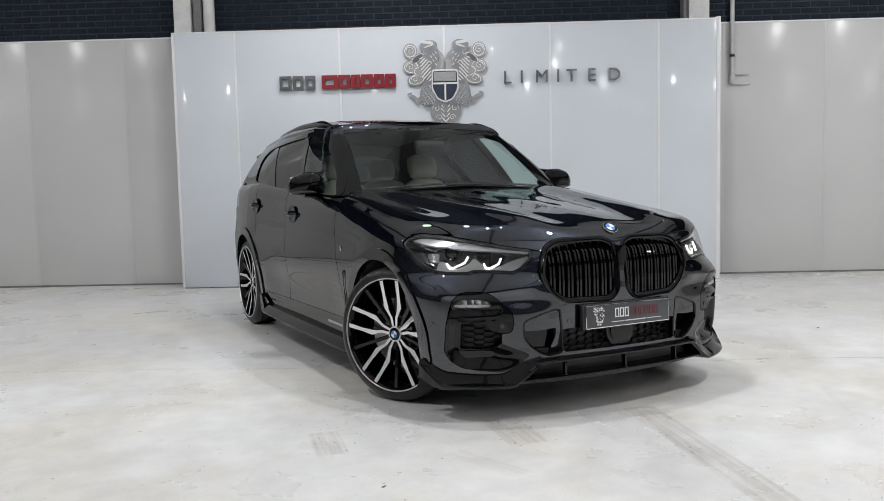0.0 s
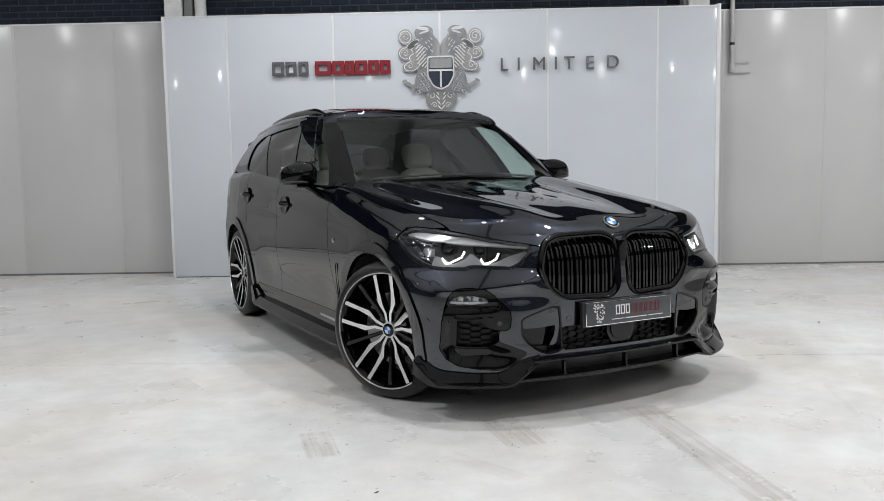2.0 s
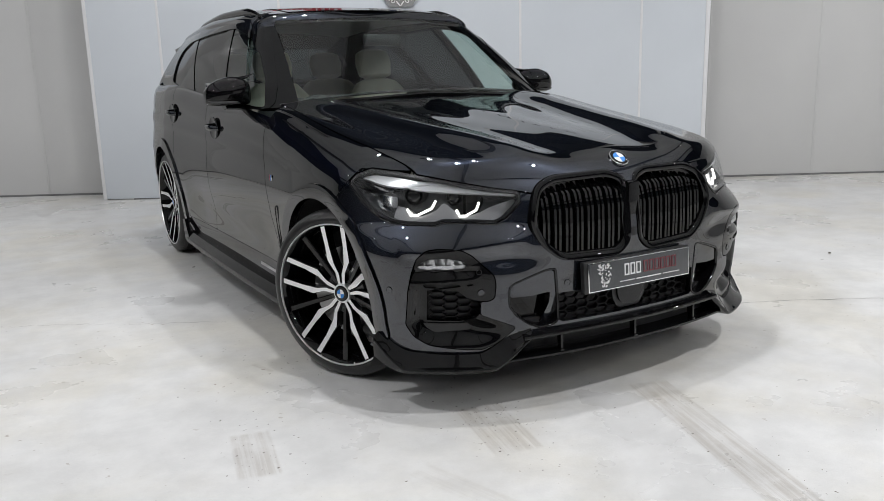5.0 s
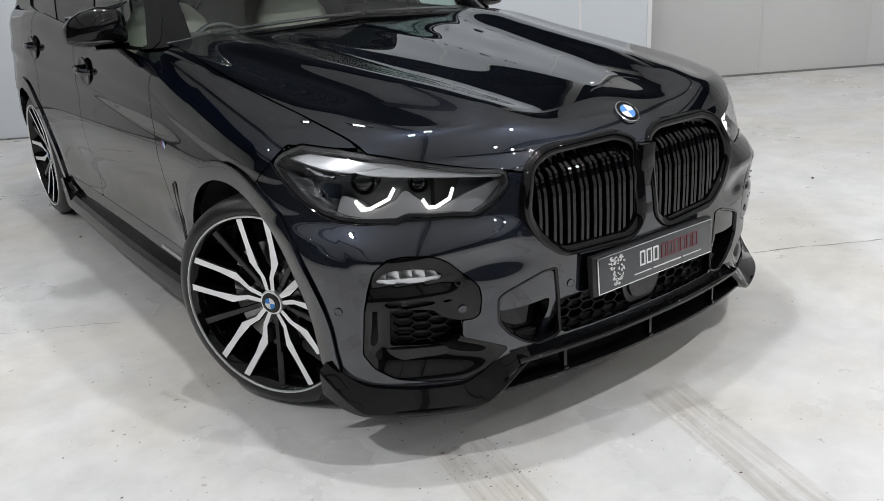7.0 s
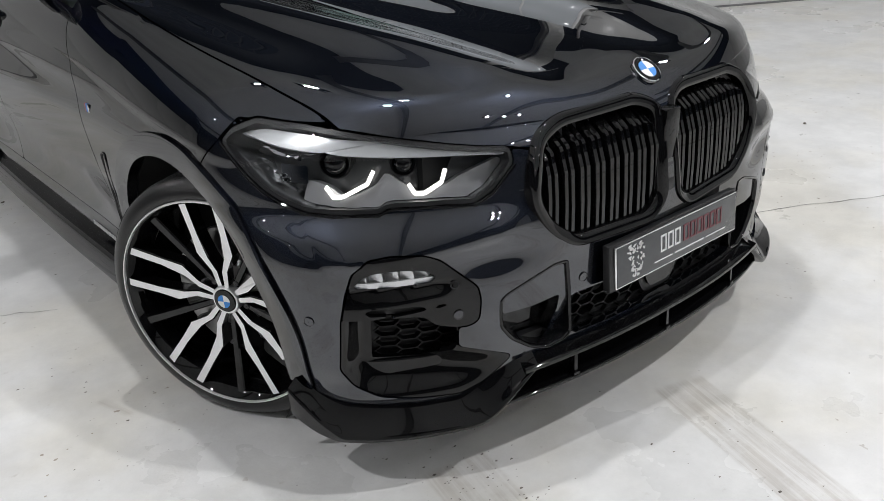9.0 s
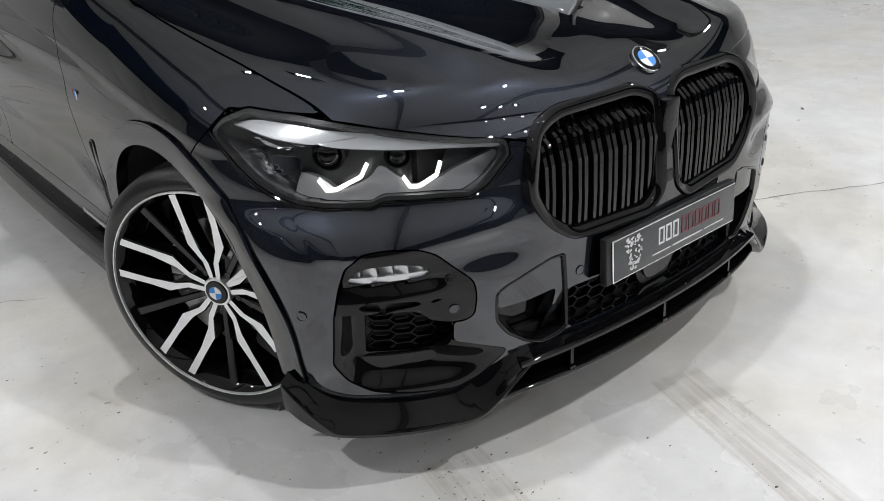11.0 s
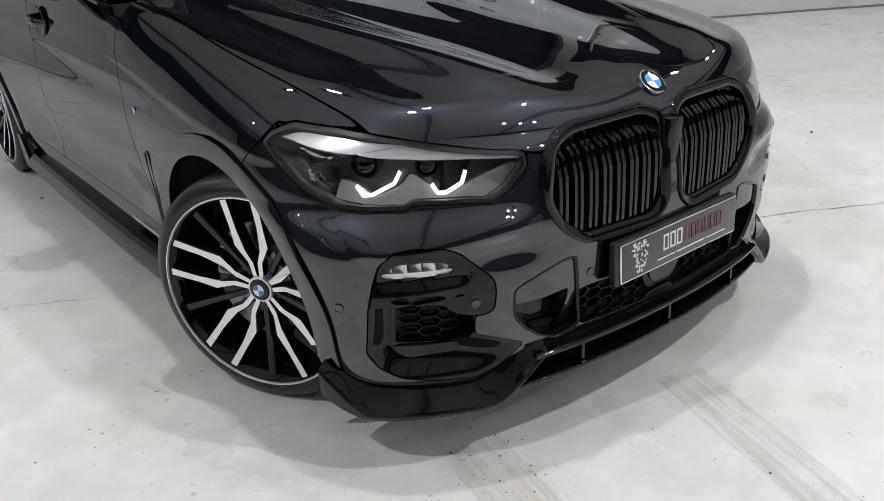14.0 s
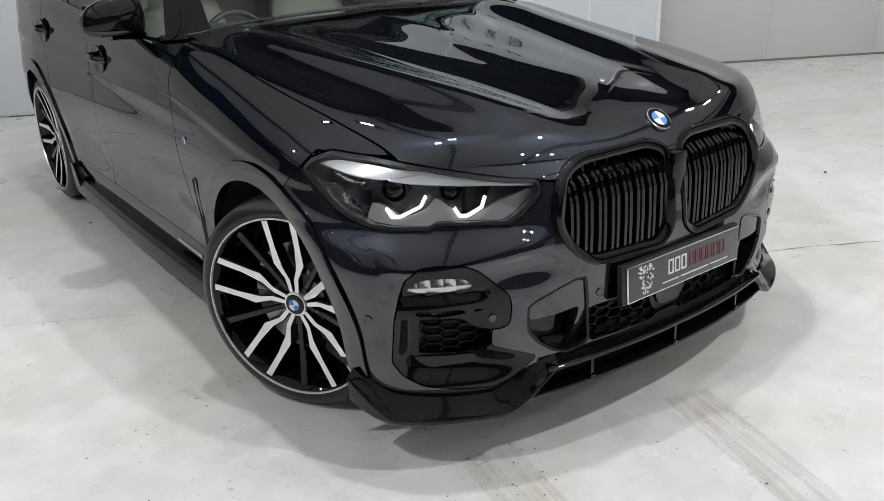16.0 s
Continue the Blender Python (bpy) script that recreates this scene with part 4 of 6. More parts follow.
for s in (-1, 1):
    bm = bmesh.new()
    rings = []
    for k in range(61):
        t = k / 60
        th = 0.479 + 0.941 * t
        pt = plan(("front", th), np.array(0.262))
        f = Vector((math.sin(th) ** 1.6, -math.cos(th) ** 0.8, 0)).normalized()
        ztop = float(spline([(0, 0.316), (0.10, 0.300), (0.19, 0.256), (0.28, 0.230), (0.42, 0.230), (0.60, 0.236), (0.72, 0.240), (0.85, 0.262), (1.0, 0.310)], t))
        zbot = float(spline([(0, 0.276), (0.10, 0.215), (0.19, 0.174), (0.24, 0.170), (0.5, 0.170), (0.706, 0.168), (0.77, 0.170), (1.0, 0.206)], t))
        reach = float(spline([(0, 0.038), (0.208, 0.054), (0.5, 0.057), (0.706, 0.057), (0.80, 0.050), (1.0, 0.040)], t))
        zlip = float(spline([(0, 0.010), (0.10, 0.012), (0.70, 0.014), (0.78, 0.030), (0.90, 0.055), (1.0, 0.070)], t)) + zbot
        h = ztop - zlip
        place = lambda o, z: Vector((s * (pt[0] + f.x * o), pt[1] + f.y * o, z))
        rings.append([place(-0.004, ztop), place(0.003, ztop - 0.02 * h), place(0.012, ztop - 0.25 * h), place(0.023, ztop - 0.5 * h), place(0.038, ztop - 0.75 * h), place(reach * 0.86, zlip + 0.12 * h),
                      place(reach - 0.003, zlip + 0.004), place(reach, zlip), place(reach, zlip - 0.003), place(reach - 0.003, zbot + 0.003), place(reach - 0.007, zbot), place(-0.10, zbot), place(-0.04, ztop)])
    loft(bm, rings)
    part("corner_wing", bm, GLOSS, splitter, sharp=28)

bm = bmesh.new()
rings = []
for k in range(49):
    x = -0.86 + 1.72 * k / 48
    p0, n = nose_point(x, 0.26, 0)
    f = Vector((n.x, n.y, 0)).normalized()
    c = Vector((p0.x, p0.y, 0))
    rings.append([c - f * 0.050 + Vector((0, 0, 0.168)), c - f * 0.035 + Vector((0, 0, 0.34)), c - f * 0.055 + Vector((0, 0, 0.34)), c - f * 0.070 + Vector((0, 0, 0.168))])
loft(bm, rings)
part("inner_lip", bm, SATIN, splitter)

# wheel arch trims and liners
for side, s in (("R", -1), ("L", 1)):
    g = np.minimum.reduce([arch_f + 0.002, 0.058 - arch_f, BZ - 0.285, 0.60 - BY, np.where((BX > 0.7) & (BY > -0.56), 1.0, -1.0)])
    body.panel("wheel_arch_trim", g, PAINT, car, side, 0.03, 0.004 + 0.006 * np.clip(arch_f / 0.05, 0, 1))
    g = np.minimum.reduce([arch_r + 0.004, 0.058 - arch_r, BZ - 0.275, np.where(BX > 0.7, 1.0, -1.0)])
    body.panel("wheel_arch_trim", g, PAINT, car, side, 0.03, 0.010)
    for cy, wide in ((0.035, 1.09), (2.967, 1.0)):
        bm = bmesh.new()
        rings = []
        for x, r in ((0.935, ARCH_R + 0.006), (0.80, ARCH_R + 0.02), (0.55, ARCH_R + 0.02), (0.54, 0.05)):
            rings.append([Vector((s * x, cy + wide * r * math.cos(radians(-35 + 250 * k / 40)), AZ + r * math.sin(radians(-35 + 250 * k / 40)))) for k in range(41)])
        loft(bm, rings, False, False)
        part("wheel_arch_liner", bm, LINER, car)
    # side skirt
    bm = bmesh.new()
    rings = []
    for k in range(31):
        y = 0.50 + 1.95 * k / 30
        e = 0.012 * math.sin(math.pi * k / 30)
        rings.append([Vector((s * x, y, z)) for x, z in ((0.90, 0.235), (0.952 + e, 0.232), (0.985 + e, 0.175), (0.985 + e, 0.165), (0.93, 0.160), (0.86, 0.17))])
    loft(bm, rings)
    part("side_skirt", bm, GLOSS, car, "gloss black side skirt blade")
    bm = bmesh.new()
    bm_prism(bm, [(0.0, 0.15), (0.10, 0.17), (0.13, 0.30), (0.08, 0.31), (0.0, 0.20)], lambda a, b, w: Vector((s * (0.955 + w), 2.42 + a, b)), 0.02)
    part("skirt_flap", bm, GLOSS, car)
    for k in range(9):
        y = 0.70 + k * 0.030
        zc = 0.300
        xx = float(side_x(y, zc)) + 0.002
        boxed("decal_bar", s * xx - 0.0012, s * xx + 0.0012, y, y + 0.022, zc - 0.009, zc + 0.006, GREYMET, car, bevel=0.0)
    # fender vent outline and tricolour badge
    ring_strip("fender_vent", rounded([(0.548, 0.655), (0.585, 0.648), (0.604, 0.43), (0.592, 0.36), (0.574, 0.42)], 0.012, 3), lambda a, b, f: Vector((s * (float(side_x(a, b)) + f), a, b)), [(0.005, -0.002), (0.004, 0.003), (0.0, 0.004), (-0.004, -0.003)], GLOSS, car)
    for k, m in enumerate((CHROME, BLUE, RED)):
        y = 0.610 + 0.013 * k
        xx = float(side_x(y, 0.781))
        boxed("badge_bar", s * xx - 0.003, s * xx + 0.003, y, y + 0.012, 0.768, 0.794, m, car, bevel=0.0008)
    # door handles
    for hy, hz in ((1.63, 0.963), (2.62, 1.012)):
        xx = float(side_x(hy, hz))
        han = new("door_handle")
        han.parent = car
        bm = bmesh.new()
        M = Matrix.Translation((s * (xx + 0.004), hy, hz)) @ pose(0, 0, 0, 0, 0, 0 if s > 0 else 180)
        R = lathe(bm, [(0.064, 0.003), (0.061, 0.009), (0.052, 0.007), (0.001, 0.005)], M, 32)
        for v in bm.verts:
            v.co.y = hy + (v.co.y - hy) * 1.25
        part("cup", bm, GLOSS, han)
        bm = bmesh.new()
        tube(bm, [(s * (xx + o), hy - 0.075 + 0.19 * t, hz + 0.006 * t) for t, o in ((0, 0.0), (0.08, 0.02), (0.25, 0.032), (0.6, 0.034), (0.88, 0.026), (1, 0.0))], [0.010, 0.012, 0.012, 0.012, 0.012, 0.010], 10, flat=1.3)
        part("grip", bm, PAINT, han)
    # mirrors
    mir = new("wing_mirror")
    mir.parent = car
    mir["label"] = "gloss black wing mirror cap"
    bm = bmesh.new()
    rings = []
    for x, cy, cz, hy, hz in ((0.862, 1.225, 1.150, 0.030, 0.040), (0.876, 1.205, 1.160, 0.066, 0.066), (0.915, 1.185, 1.168, 0.090, 0.080), (0.98, 1.170, 1.170, 0.097, 0.083), (1.04, 1.172, 1.163, 0.090, 0.075), (1.080, 1.185, 1.154, 0.068, 0.058), (1.102, 1.20, 1.148, 0.035, 0.034)):
        ring = []
        for k in range(24):
            a = k / 24 * math.tau
            c, d = math.cos(a), math.sin(a)
            yy = cy + hy * (abs(c) ** 0.8) * (1 if c > 0 else -1) * (0.75 if c > 0 else 1.0)
            zz = cz + hz * (abs(d) ** 0.85) * (1 if d > 0 else -1) * (1.0 if d > 0 else 0.8)
            ring.append(Vector((s * x, yy, zz)))
        rings.append(ring)
    loft(bm, rings)
    part("cap", bm, GLOSS, mir)
    bm = bmesh.new()
    tube(bm, [(s * 0.93, 1.195, 1.236), (s * 0.88, 1.21, 1.246), (s * 0.83, 1.235, 1.262)], [0.020, 0.014, 0.003], 8, flat=0.6)
    part("horn", bm, GLOSS, mir)
    bm = bmesh.new()
    loft(bm, [[Vector((s * x, cy + a, cz + b)) for a, b in ((-0.035, -0.012), (-0.02, 0.014), (0.04, 0.016), (0.05, -0.01), (0.01, -0.02))] for x, cy, cz in ((0.86, 1.22, 1.088), (0.90, 1.20, 1.094), (0.95, 1.18, 1.102), (1.01, 1.175, 1.105))])
    part("arm", bm, GLOSS, mir)
    bm = bmesh.new()
    tube(bm, [(s * (0.92 + 0.175 * k / 8), 1.188 - 0.105 * math.sin(math.pi * (0.12 + 0.76 * k / 8)), 1.120 + 0.006 * k / 8) for k in range(9)], 0.007, 8)
    part("band", bm, SATIN, mir)
    boxed("mirror_glass", min(s * 0.93, s * 1.08), max(s * 0.93, s * 1.08), 1.240, 1.244, 1.11, 1.22, CHROME, mir, bevel=0.001)
    # roof rails
    bm = bmesh.new()
    pts = []
    for k in range(25):
        t = k / 24
        y = 1.52 + 1.66 * t
        lift = 0.018 * min(1, 5 * t, 5 * (1 - t)) ** 0.6
        pts.append((s * (0.650 - 0.03 * t), y, float(spline([(1.4, 1.588), (1.8, 1.622), (2.3, 1.628), (2.8, 1.600), (3.2, 1.560)], y)) + lift - 0.022 - 0.014 * max(0.0, 1 - 7 * t)))
    tube(bm, pts, [0.004 + 0.015 * min(1, 6 * k / 24, 6 * (24 - k) / 24) for k in range(25)], 10, flat=1.25)
    part("roof_rail", bm, GLOSS, car)
bm = bmesh.new()
loft(bm, [[Vector((x, y, z)) for y, z in ((3.25, 1.578 - 0.06 * (x / 0.6) ** 2), (3.58, 1.552 - 0.07 * (x / 0.6) ** 2), (3.69, 1.530 - 0.06 * (x / 0.6) ** 2), (3.68, 1.485 - 0.05 * (x / 0.6) ** 2), (3.40, 1.46 - 0.05 * (x / 0.6) ** 2))] for x in [-0.66 + 1.32 * k / 24 for k in range(25)]])
part("roof_spoiler", bm, GLOSS, car, "black rear roof spoiler")
body.panel("tailgate", tail, PAINT, car, "B", 0.02, label="black tailgate and rear bumper")
boxed("underbody", -0.86, 0.86, -0.55, 3.6, 0.19, 0.215, LINER, car, bevel=0.01)
for s in (-1, 1):
    boxed("tail_light", min(s * 0.60, s * 0.82), max(s * 0.60, s * 0.82), 3.60, 3.78, 0.93, 1.03, RED, car, bevel=0.02)
boxed("radiator_wall", -0.62, 0.62, -0.56, -0.54, 0.22, 0.86, LINER, car, bevel=0.0)


def roundel(M, r, parent, name="roundel"):
    """A round badge of plain blue and white quarters in a dark ring."""
    e = new(name)
    e.parent = parent
    bm = bmesh.new()
    lathe(bm, [(r, -0.004), (r, 0.003), (r * 0.93, 0.0048), (r * 0.66, 0.0045), (r * 0.001, 0.0044)], M, 40)
    part("rim", bm, GLOSS, e)
    bm = bmesh.new()
    lathe(bm, [(r * 1.02, -0.003), (r * 1.02, 0.0042), (r * 0.95, 0.0052), (r * 0.94, 0.0044)], M, 40)
    part("outer_ring", bm, CHROME, e)
    for q in range(4):
        bm = bmesh.new()
        pts = [(0, 0)] + [(r * 0.64 * math.cos((q + k / 10) * math.pi / 2), r * 0.64 * math.sin((q + k / 10) * math.pi / 2)) for k in range(11)]
        bm_prism(bm, pts, lambda a, b, w: M @ Vector((0.0046 + w, a, b)), 0.0014)
        part("quarter", bm, BLUE if q % 2 else WHITE, e)
    return e


i0 = int(np.argmin(np.abs(BY[0, ROWS:] + 0.697))) + ROWS
pe, ne = Vector(grid[0, i0]), Vector(body.N[0, i0 - 1])
ne = Vector((0, ne.y, ne.z)).normalized()
if ne.z < 0:
    ne = -ne
roundel(Matrix.Translation(pe + ne * 0.003) @ ne.to_track_quat("X", "Z").to_matrix().to_4x4(), 0.040, car, "bonnet_badge")

# wheels
def build_wheel():
    w = new("wheel")
    w.parent = car
    w["label"] = "black and diamond-cut twin-spoke alloy wheel"
    I = Matrix()
    bm = bmesh.new()
    tread = [(0.3560, 0.089), (0.3585, 0.080), (0.3585, 0.066), (0.352, 0.064), (0.352, 0.056), (0.3590, 0.054), (0.3590, 0.006), (0.352, 0.004)]
    prof = [(0.298, 0.106), (0.3045, 0.117), (0.313, 0.120), (0.326, 0.117), (0.340, 0.109), (0.350, 0.099)] + tread
    lathe(bm, prof + [(r, -x) for r, x in prof[::-1]], I, 96)
    part("tyre", bm, RUBBER, w, "low-profile black tyre")
    tv, tf = [], []
    for k in range(80):
        for sx in (-1, 1):
            M, n0 = pose(0, 0, 0, 360 * (k + 0.25 * sx) / 80), len(tv)
            for tw, a, b in ((0.070, 0.352, 0.3594), (0.090, 0.350, 0.3570)):
                tv += [M @ Vector((sx * tw, -0.0112, a)), M @ Vector((sx * tw, 0.0112, a)), M @ Vector((sx * tw, 0.0105, b)), M @ Vector((sx * tw, -0.0105, b))]
            tf += [[n0 + q for q in f] for f in ((2, 3, 7, 6), (0, 3, 7, 4), (1, 2, 6, 5), (0, 1, 2, 3), (4, 5, 6, 7))]
    tagged(link("tread_block", tv, tf, RUBBER, w, smooth=False), kind="stuff")
    bm = bmesh.new()
    lathe(bm, [(0.300, 0.100), (0.3035, 0.119), (0.3015, 0.1225), (0.2985, 0.1225), (0.2965, 0.116)], I, 96)
    part("rim_lip", bm, ALLOY, w, "bright machined rim lip")
    bm = bmesh.new()
    lathe(bm, [(0.2968, 0.1165), (0.2930, 0.113), (0.280, 0.085), (0.262, 0.05), (0.255, -0.03), (0.268, -0.10)], I, 64)
    part("barrel", bm, GLOSS, w)
    bm = bmesh.new()
    lathe(bm, [(0.19, 0.0), (0.19, 0.022), (0.10, 0.024), (0.095, 0.05), (0.001, 0.05)], I, 48)
    part("brake_disc", bm, DISC, w)
    bm = bmesh.new()
    bm_prism(bm, [(0.225 * math.cos(radians(a)), 0.225 * math.sin(radians(a))) for a in range(-28, 29, 7)] + [(0.12 * math.cos(radians(a)), 0.12 * math.sin(radians(a))) for a in range(28, -29, -7)], lambda a, b, d: Vector((-0.01 + d, a, b)), 0.055)
    part("brake_caliper", bm, SATIN, w)

    def dish(r):
        return 0.078 + 0.032 * (r / 0.285) ** 1.6

    def spoke(name, pts, M, face, edge, lift=0.0, deep=0.045, chamf=0.003):
        """A spoke of outline pts (along, across), with a machined face and dark flanks."""
        bm = bmesh.new()
        n = len(pts)
        cx, cy = sum(p[0] for p in pts) / n, sum(p[1] for p in pts) / n
        top = [bm.verts.new(M @ Vector((dish(a) + lift, b, a))) for a, b in pts]
        out = [bm.verts.new(M @ Vector((dish(a) + lift - 0.004, b + (0.0035 if b > cy else -0.0035), a))) for a, b in pts]
        bot = [bm.verts.new(M @ Vector((dish(a) - deep, b + (0.002 if b > cy else -0.002), a))) for a, b in pts]
        f = bm.faces.new(top)
        f.material_index = 0
        for A, B in ((top, out), (out, bot)):
            for k in range(n):
                q = bm.faces.new((A[k], B[k], B[(k + 1) % n], A[(k + 1) % n]))
                q.material_index = 1
        bmesh.ops.triangulate(bm, faces=[f])
        return part(name, bm, [face, edge], w, smooth=False)

    for p in range(5):
        M = pose(0, 0, 0, 72 * p - 0)
        for s in (-1, 1):
            pts = [(0.2945, 0.0405), (0.2945, 0.0620), (0.200, 0.0565), (0.140, 0.0560), (0.088, 0.0245), (0.040, 0.017), (0.040, 0.004), (0.085, 0.0080), (0.128, 0.0265), (0.200, 0.0370)]
            spoke("spoke", [(a, s * b) for a, b in (pts if s > 0 else pts[::-1])], M, ALLOY, GLOSS)
        M2 = pose(0, 0, 0, 72 * p + 36)
        spoke("web_spoke", [(0.292, 0.010), (0.05, 0.006), (0.05, -0.006), (0.292, -0.010)][::-1], M2, GLOSS, GLOSS, -0.012)
    bm = bmesh.new()
    lathe(bm, [(0.042, 0.03), (0.042, 0.079), (0.039, 0.084), (0.034, 0.084)], I, 40)
    part("hub", bm, ALLOY, w)
    bm = bmesh.new()
    lathe(bm, [(0.034, 0.085), (0.033, 0.080), (0.032, 0.088), (0.020, 0.090), (0.001, 0.090)], I, 40)
    part("cap", bm, GLOSS, w)
    for q in range(4):
        bm = bmesh.new()
        pts = [(0, 0)] + [(0.019 * math.cos((q + k / 8) * math.pi / 2), 0.019 * math.sin((q + k / 8) * math.pi / 2)) for k in range(9)]
        bm_prism(bm, pts, lambda a, b, d: Vector((0.0902 + d, a, b)), 0.001)
        part("cap_quarter", bm, BLUE if q % 2 else WHITE, w)
    for k in range(5):
        a = math.tau * (k + 0.5) / 5
        bm = bmesh.new()
        lathe(bm, [(0.008, 0.03), (0.008, 0.072), (0.001, 0.072)], Matrix.Translation((0, 0.058 * math.sin(a), 0.058 * math.cos(a))), 10)
        part("bolt", bm, SATIN, w)
    return w


STEER, WZ = 29.0, 0.3598
wheel = build_wheel()
SPIN = 2
wheel.matrix_basis = pose(-0.851, -0.010, WZ, 0, 0, 180 + STEER) @ pose(0, 0, 0, SPIN)
copy_thing(wheel, pose(0.851, -0.010, WZ, 0, 0, STEER) @ pose(0, 0, 0, 30))
copy_thing(wheel, pose(-0.851, 2.967, WZ, 0, 0, 180) @ pose(0, 0, 0, 20))
copy_thing(wheel, pose(0.851, 2.967, WZ) @ pose(0, 0, 0, 50))

# cabin
boxed("cabin_floor", -0.80, 0.80, 0.9, 3.6, 0.30, 0.36, TRIM, car, bevel=0.01)
bm = bmesh.new()
loft(bm, [[Vector((x, y, z)) for y, z in ((0.84, 1.02), (0.95, 1.075), (1.20, 1.085), (1.34, 1.045), (1.36, 0.80), (0.9, 0.75))] for x in [-0.80 + 1.6 * k / 16 for k in range(17)]])
part("dashboard", bm, TRIM, car, "dark dashboard below the windscreen")
bm = bmesh.new()
ring = []
tube(bm, [Vector((-0.37 + 0.17 * math.cos(k / 32 * math.tau), 1.42 + 0.05 * math.sin(k / 32 * math.tau), 0.95 + 0.17 * math.sin(k / 32 * math.tau))) for k in range(32)], 0.014, 8, True)
bm_box(bm, -0.53, -0.21, 1.40, 1.43, 0.93, 0.97, Matrix(), 0.01)
part("steering_wheel", bm, SATIN, car)
boxed("interior_mirror", -0.12, 0.12, 1.33, 1.36, 1.405, 1.47, SATIN, car, bevel=0.01)


def seat(x, y, wide, name):
    e = new(name)
    e.parent = car
    e["label"] = "cream leather seat with headrest"
    bm = bmesh.new()
    bm_box(bm, x - wide / 2, x + wide / 2, y - 0.50, y + 0.05, 0.55, 0.70, Matrix(), 0.04)
    part("cushion", bm, LEATHER, e)
    bm = bmesh.new()
    M = Matrix.Translation((x, y, 0.62)) @ pose(0, 0, 0, -16)
    rings = []
    for z, w, d in ((0.0, 0.92, 0.07), (0.12, 1.0, 0.08), (0.35, 1.0, 0.075), (0.50, 0.86, 0.065), (0.58, 0.60, 0.05), (0.60, 0.4, 0.03)):
        rings.append([M @ Vector((wide / 2 * w * math.copysign(abs(math.cos(k / 20 * math.tau)) ** 0.5, math.cos(k / 20 * math.tau)), d * math.copysign(abs(math.sin(k / 20 * math.tau)) ** 0.6, math.sin(k / 20 * math.tau)), z)) for k in range(20)])
    loft(bm, rings)
    part("backrest", bm, LEATHER, e)
    bm = bmesh.new()
    rings = []
    for z, w, d in ((0.615, 0.09, 0.035), (0.63, 0.12, 0.05), (0.72, 0.135, 0.055), (0.79, 0.12, 0.05), (0.81, 0.08, 0.03)):
        rings.append([M @ Vector((w * math.copysign(abs(math.cos(k / 20 * math.tau)) ** 0.6, math.cos(k / 20 * math.tau)), d * math.sin(k / 20 * math.tau), z)) for k in range(20)])
    loft(bm, rings)
    part("headrest", bm, LEATHER, e)
    return e


for x in (-0.37, 0.37):
    seat(x, 2.05, 0.50, "front_seat")
for x in (-0.38, 0.38):
    seat(x, 2.95, 0.60, "rear_seat")
# wipers and cowl
cowl = np.minimum.reduce([BY - scuttle + 0.008, 0.16 + scuttle - BY, 0.80 - BX, np.where(rowd > 0.02, 1.0, -1.0)])
body.panel("cowl", cowl, SATIN, car, "B", 0.01, -0.006)
for x0, x1 in ((-0.62, 0.02), (0.05, 0.66)):
    bm = bmesh.new()
    pts = []
    for k in range(13):
        x = x0 + (x1 - x0) * k / 12
        pts.append((x, 0.80 + 0.11 * (abs(x) / 0.7) ** 2 + 0.02, 1.148 - 0.035 * (abs(x) / 0.7) ** 2 + 0.008))
    tube(bm, pts, 0.008, 6)
    part("wiper", bm, SATIN, car)
# ---- room ----
def nodes_of(m):
    return m.node_tree, m.node_tree.nodes["Principled BSDF"]


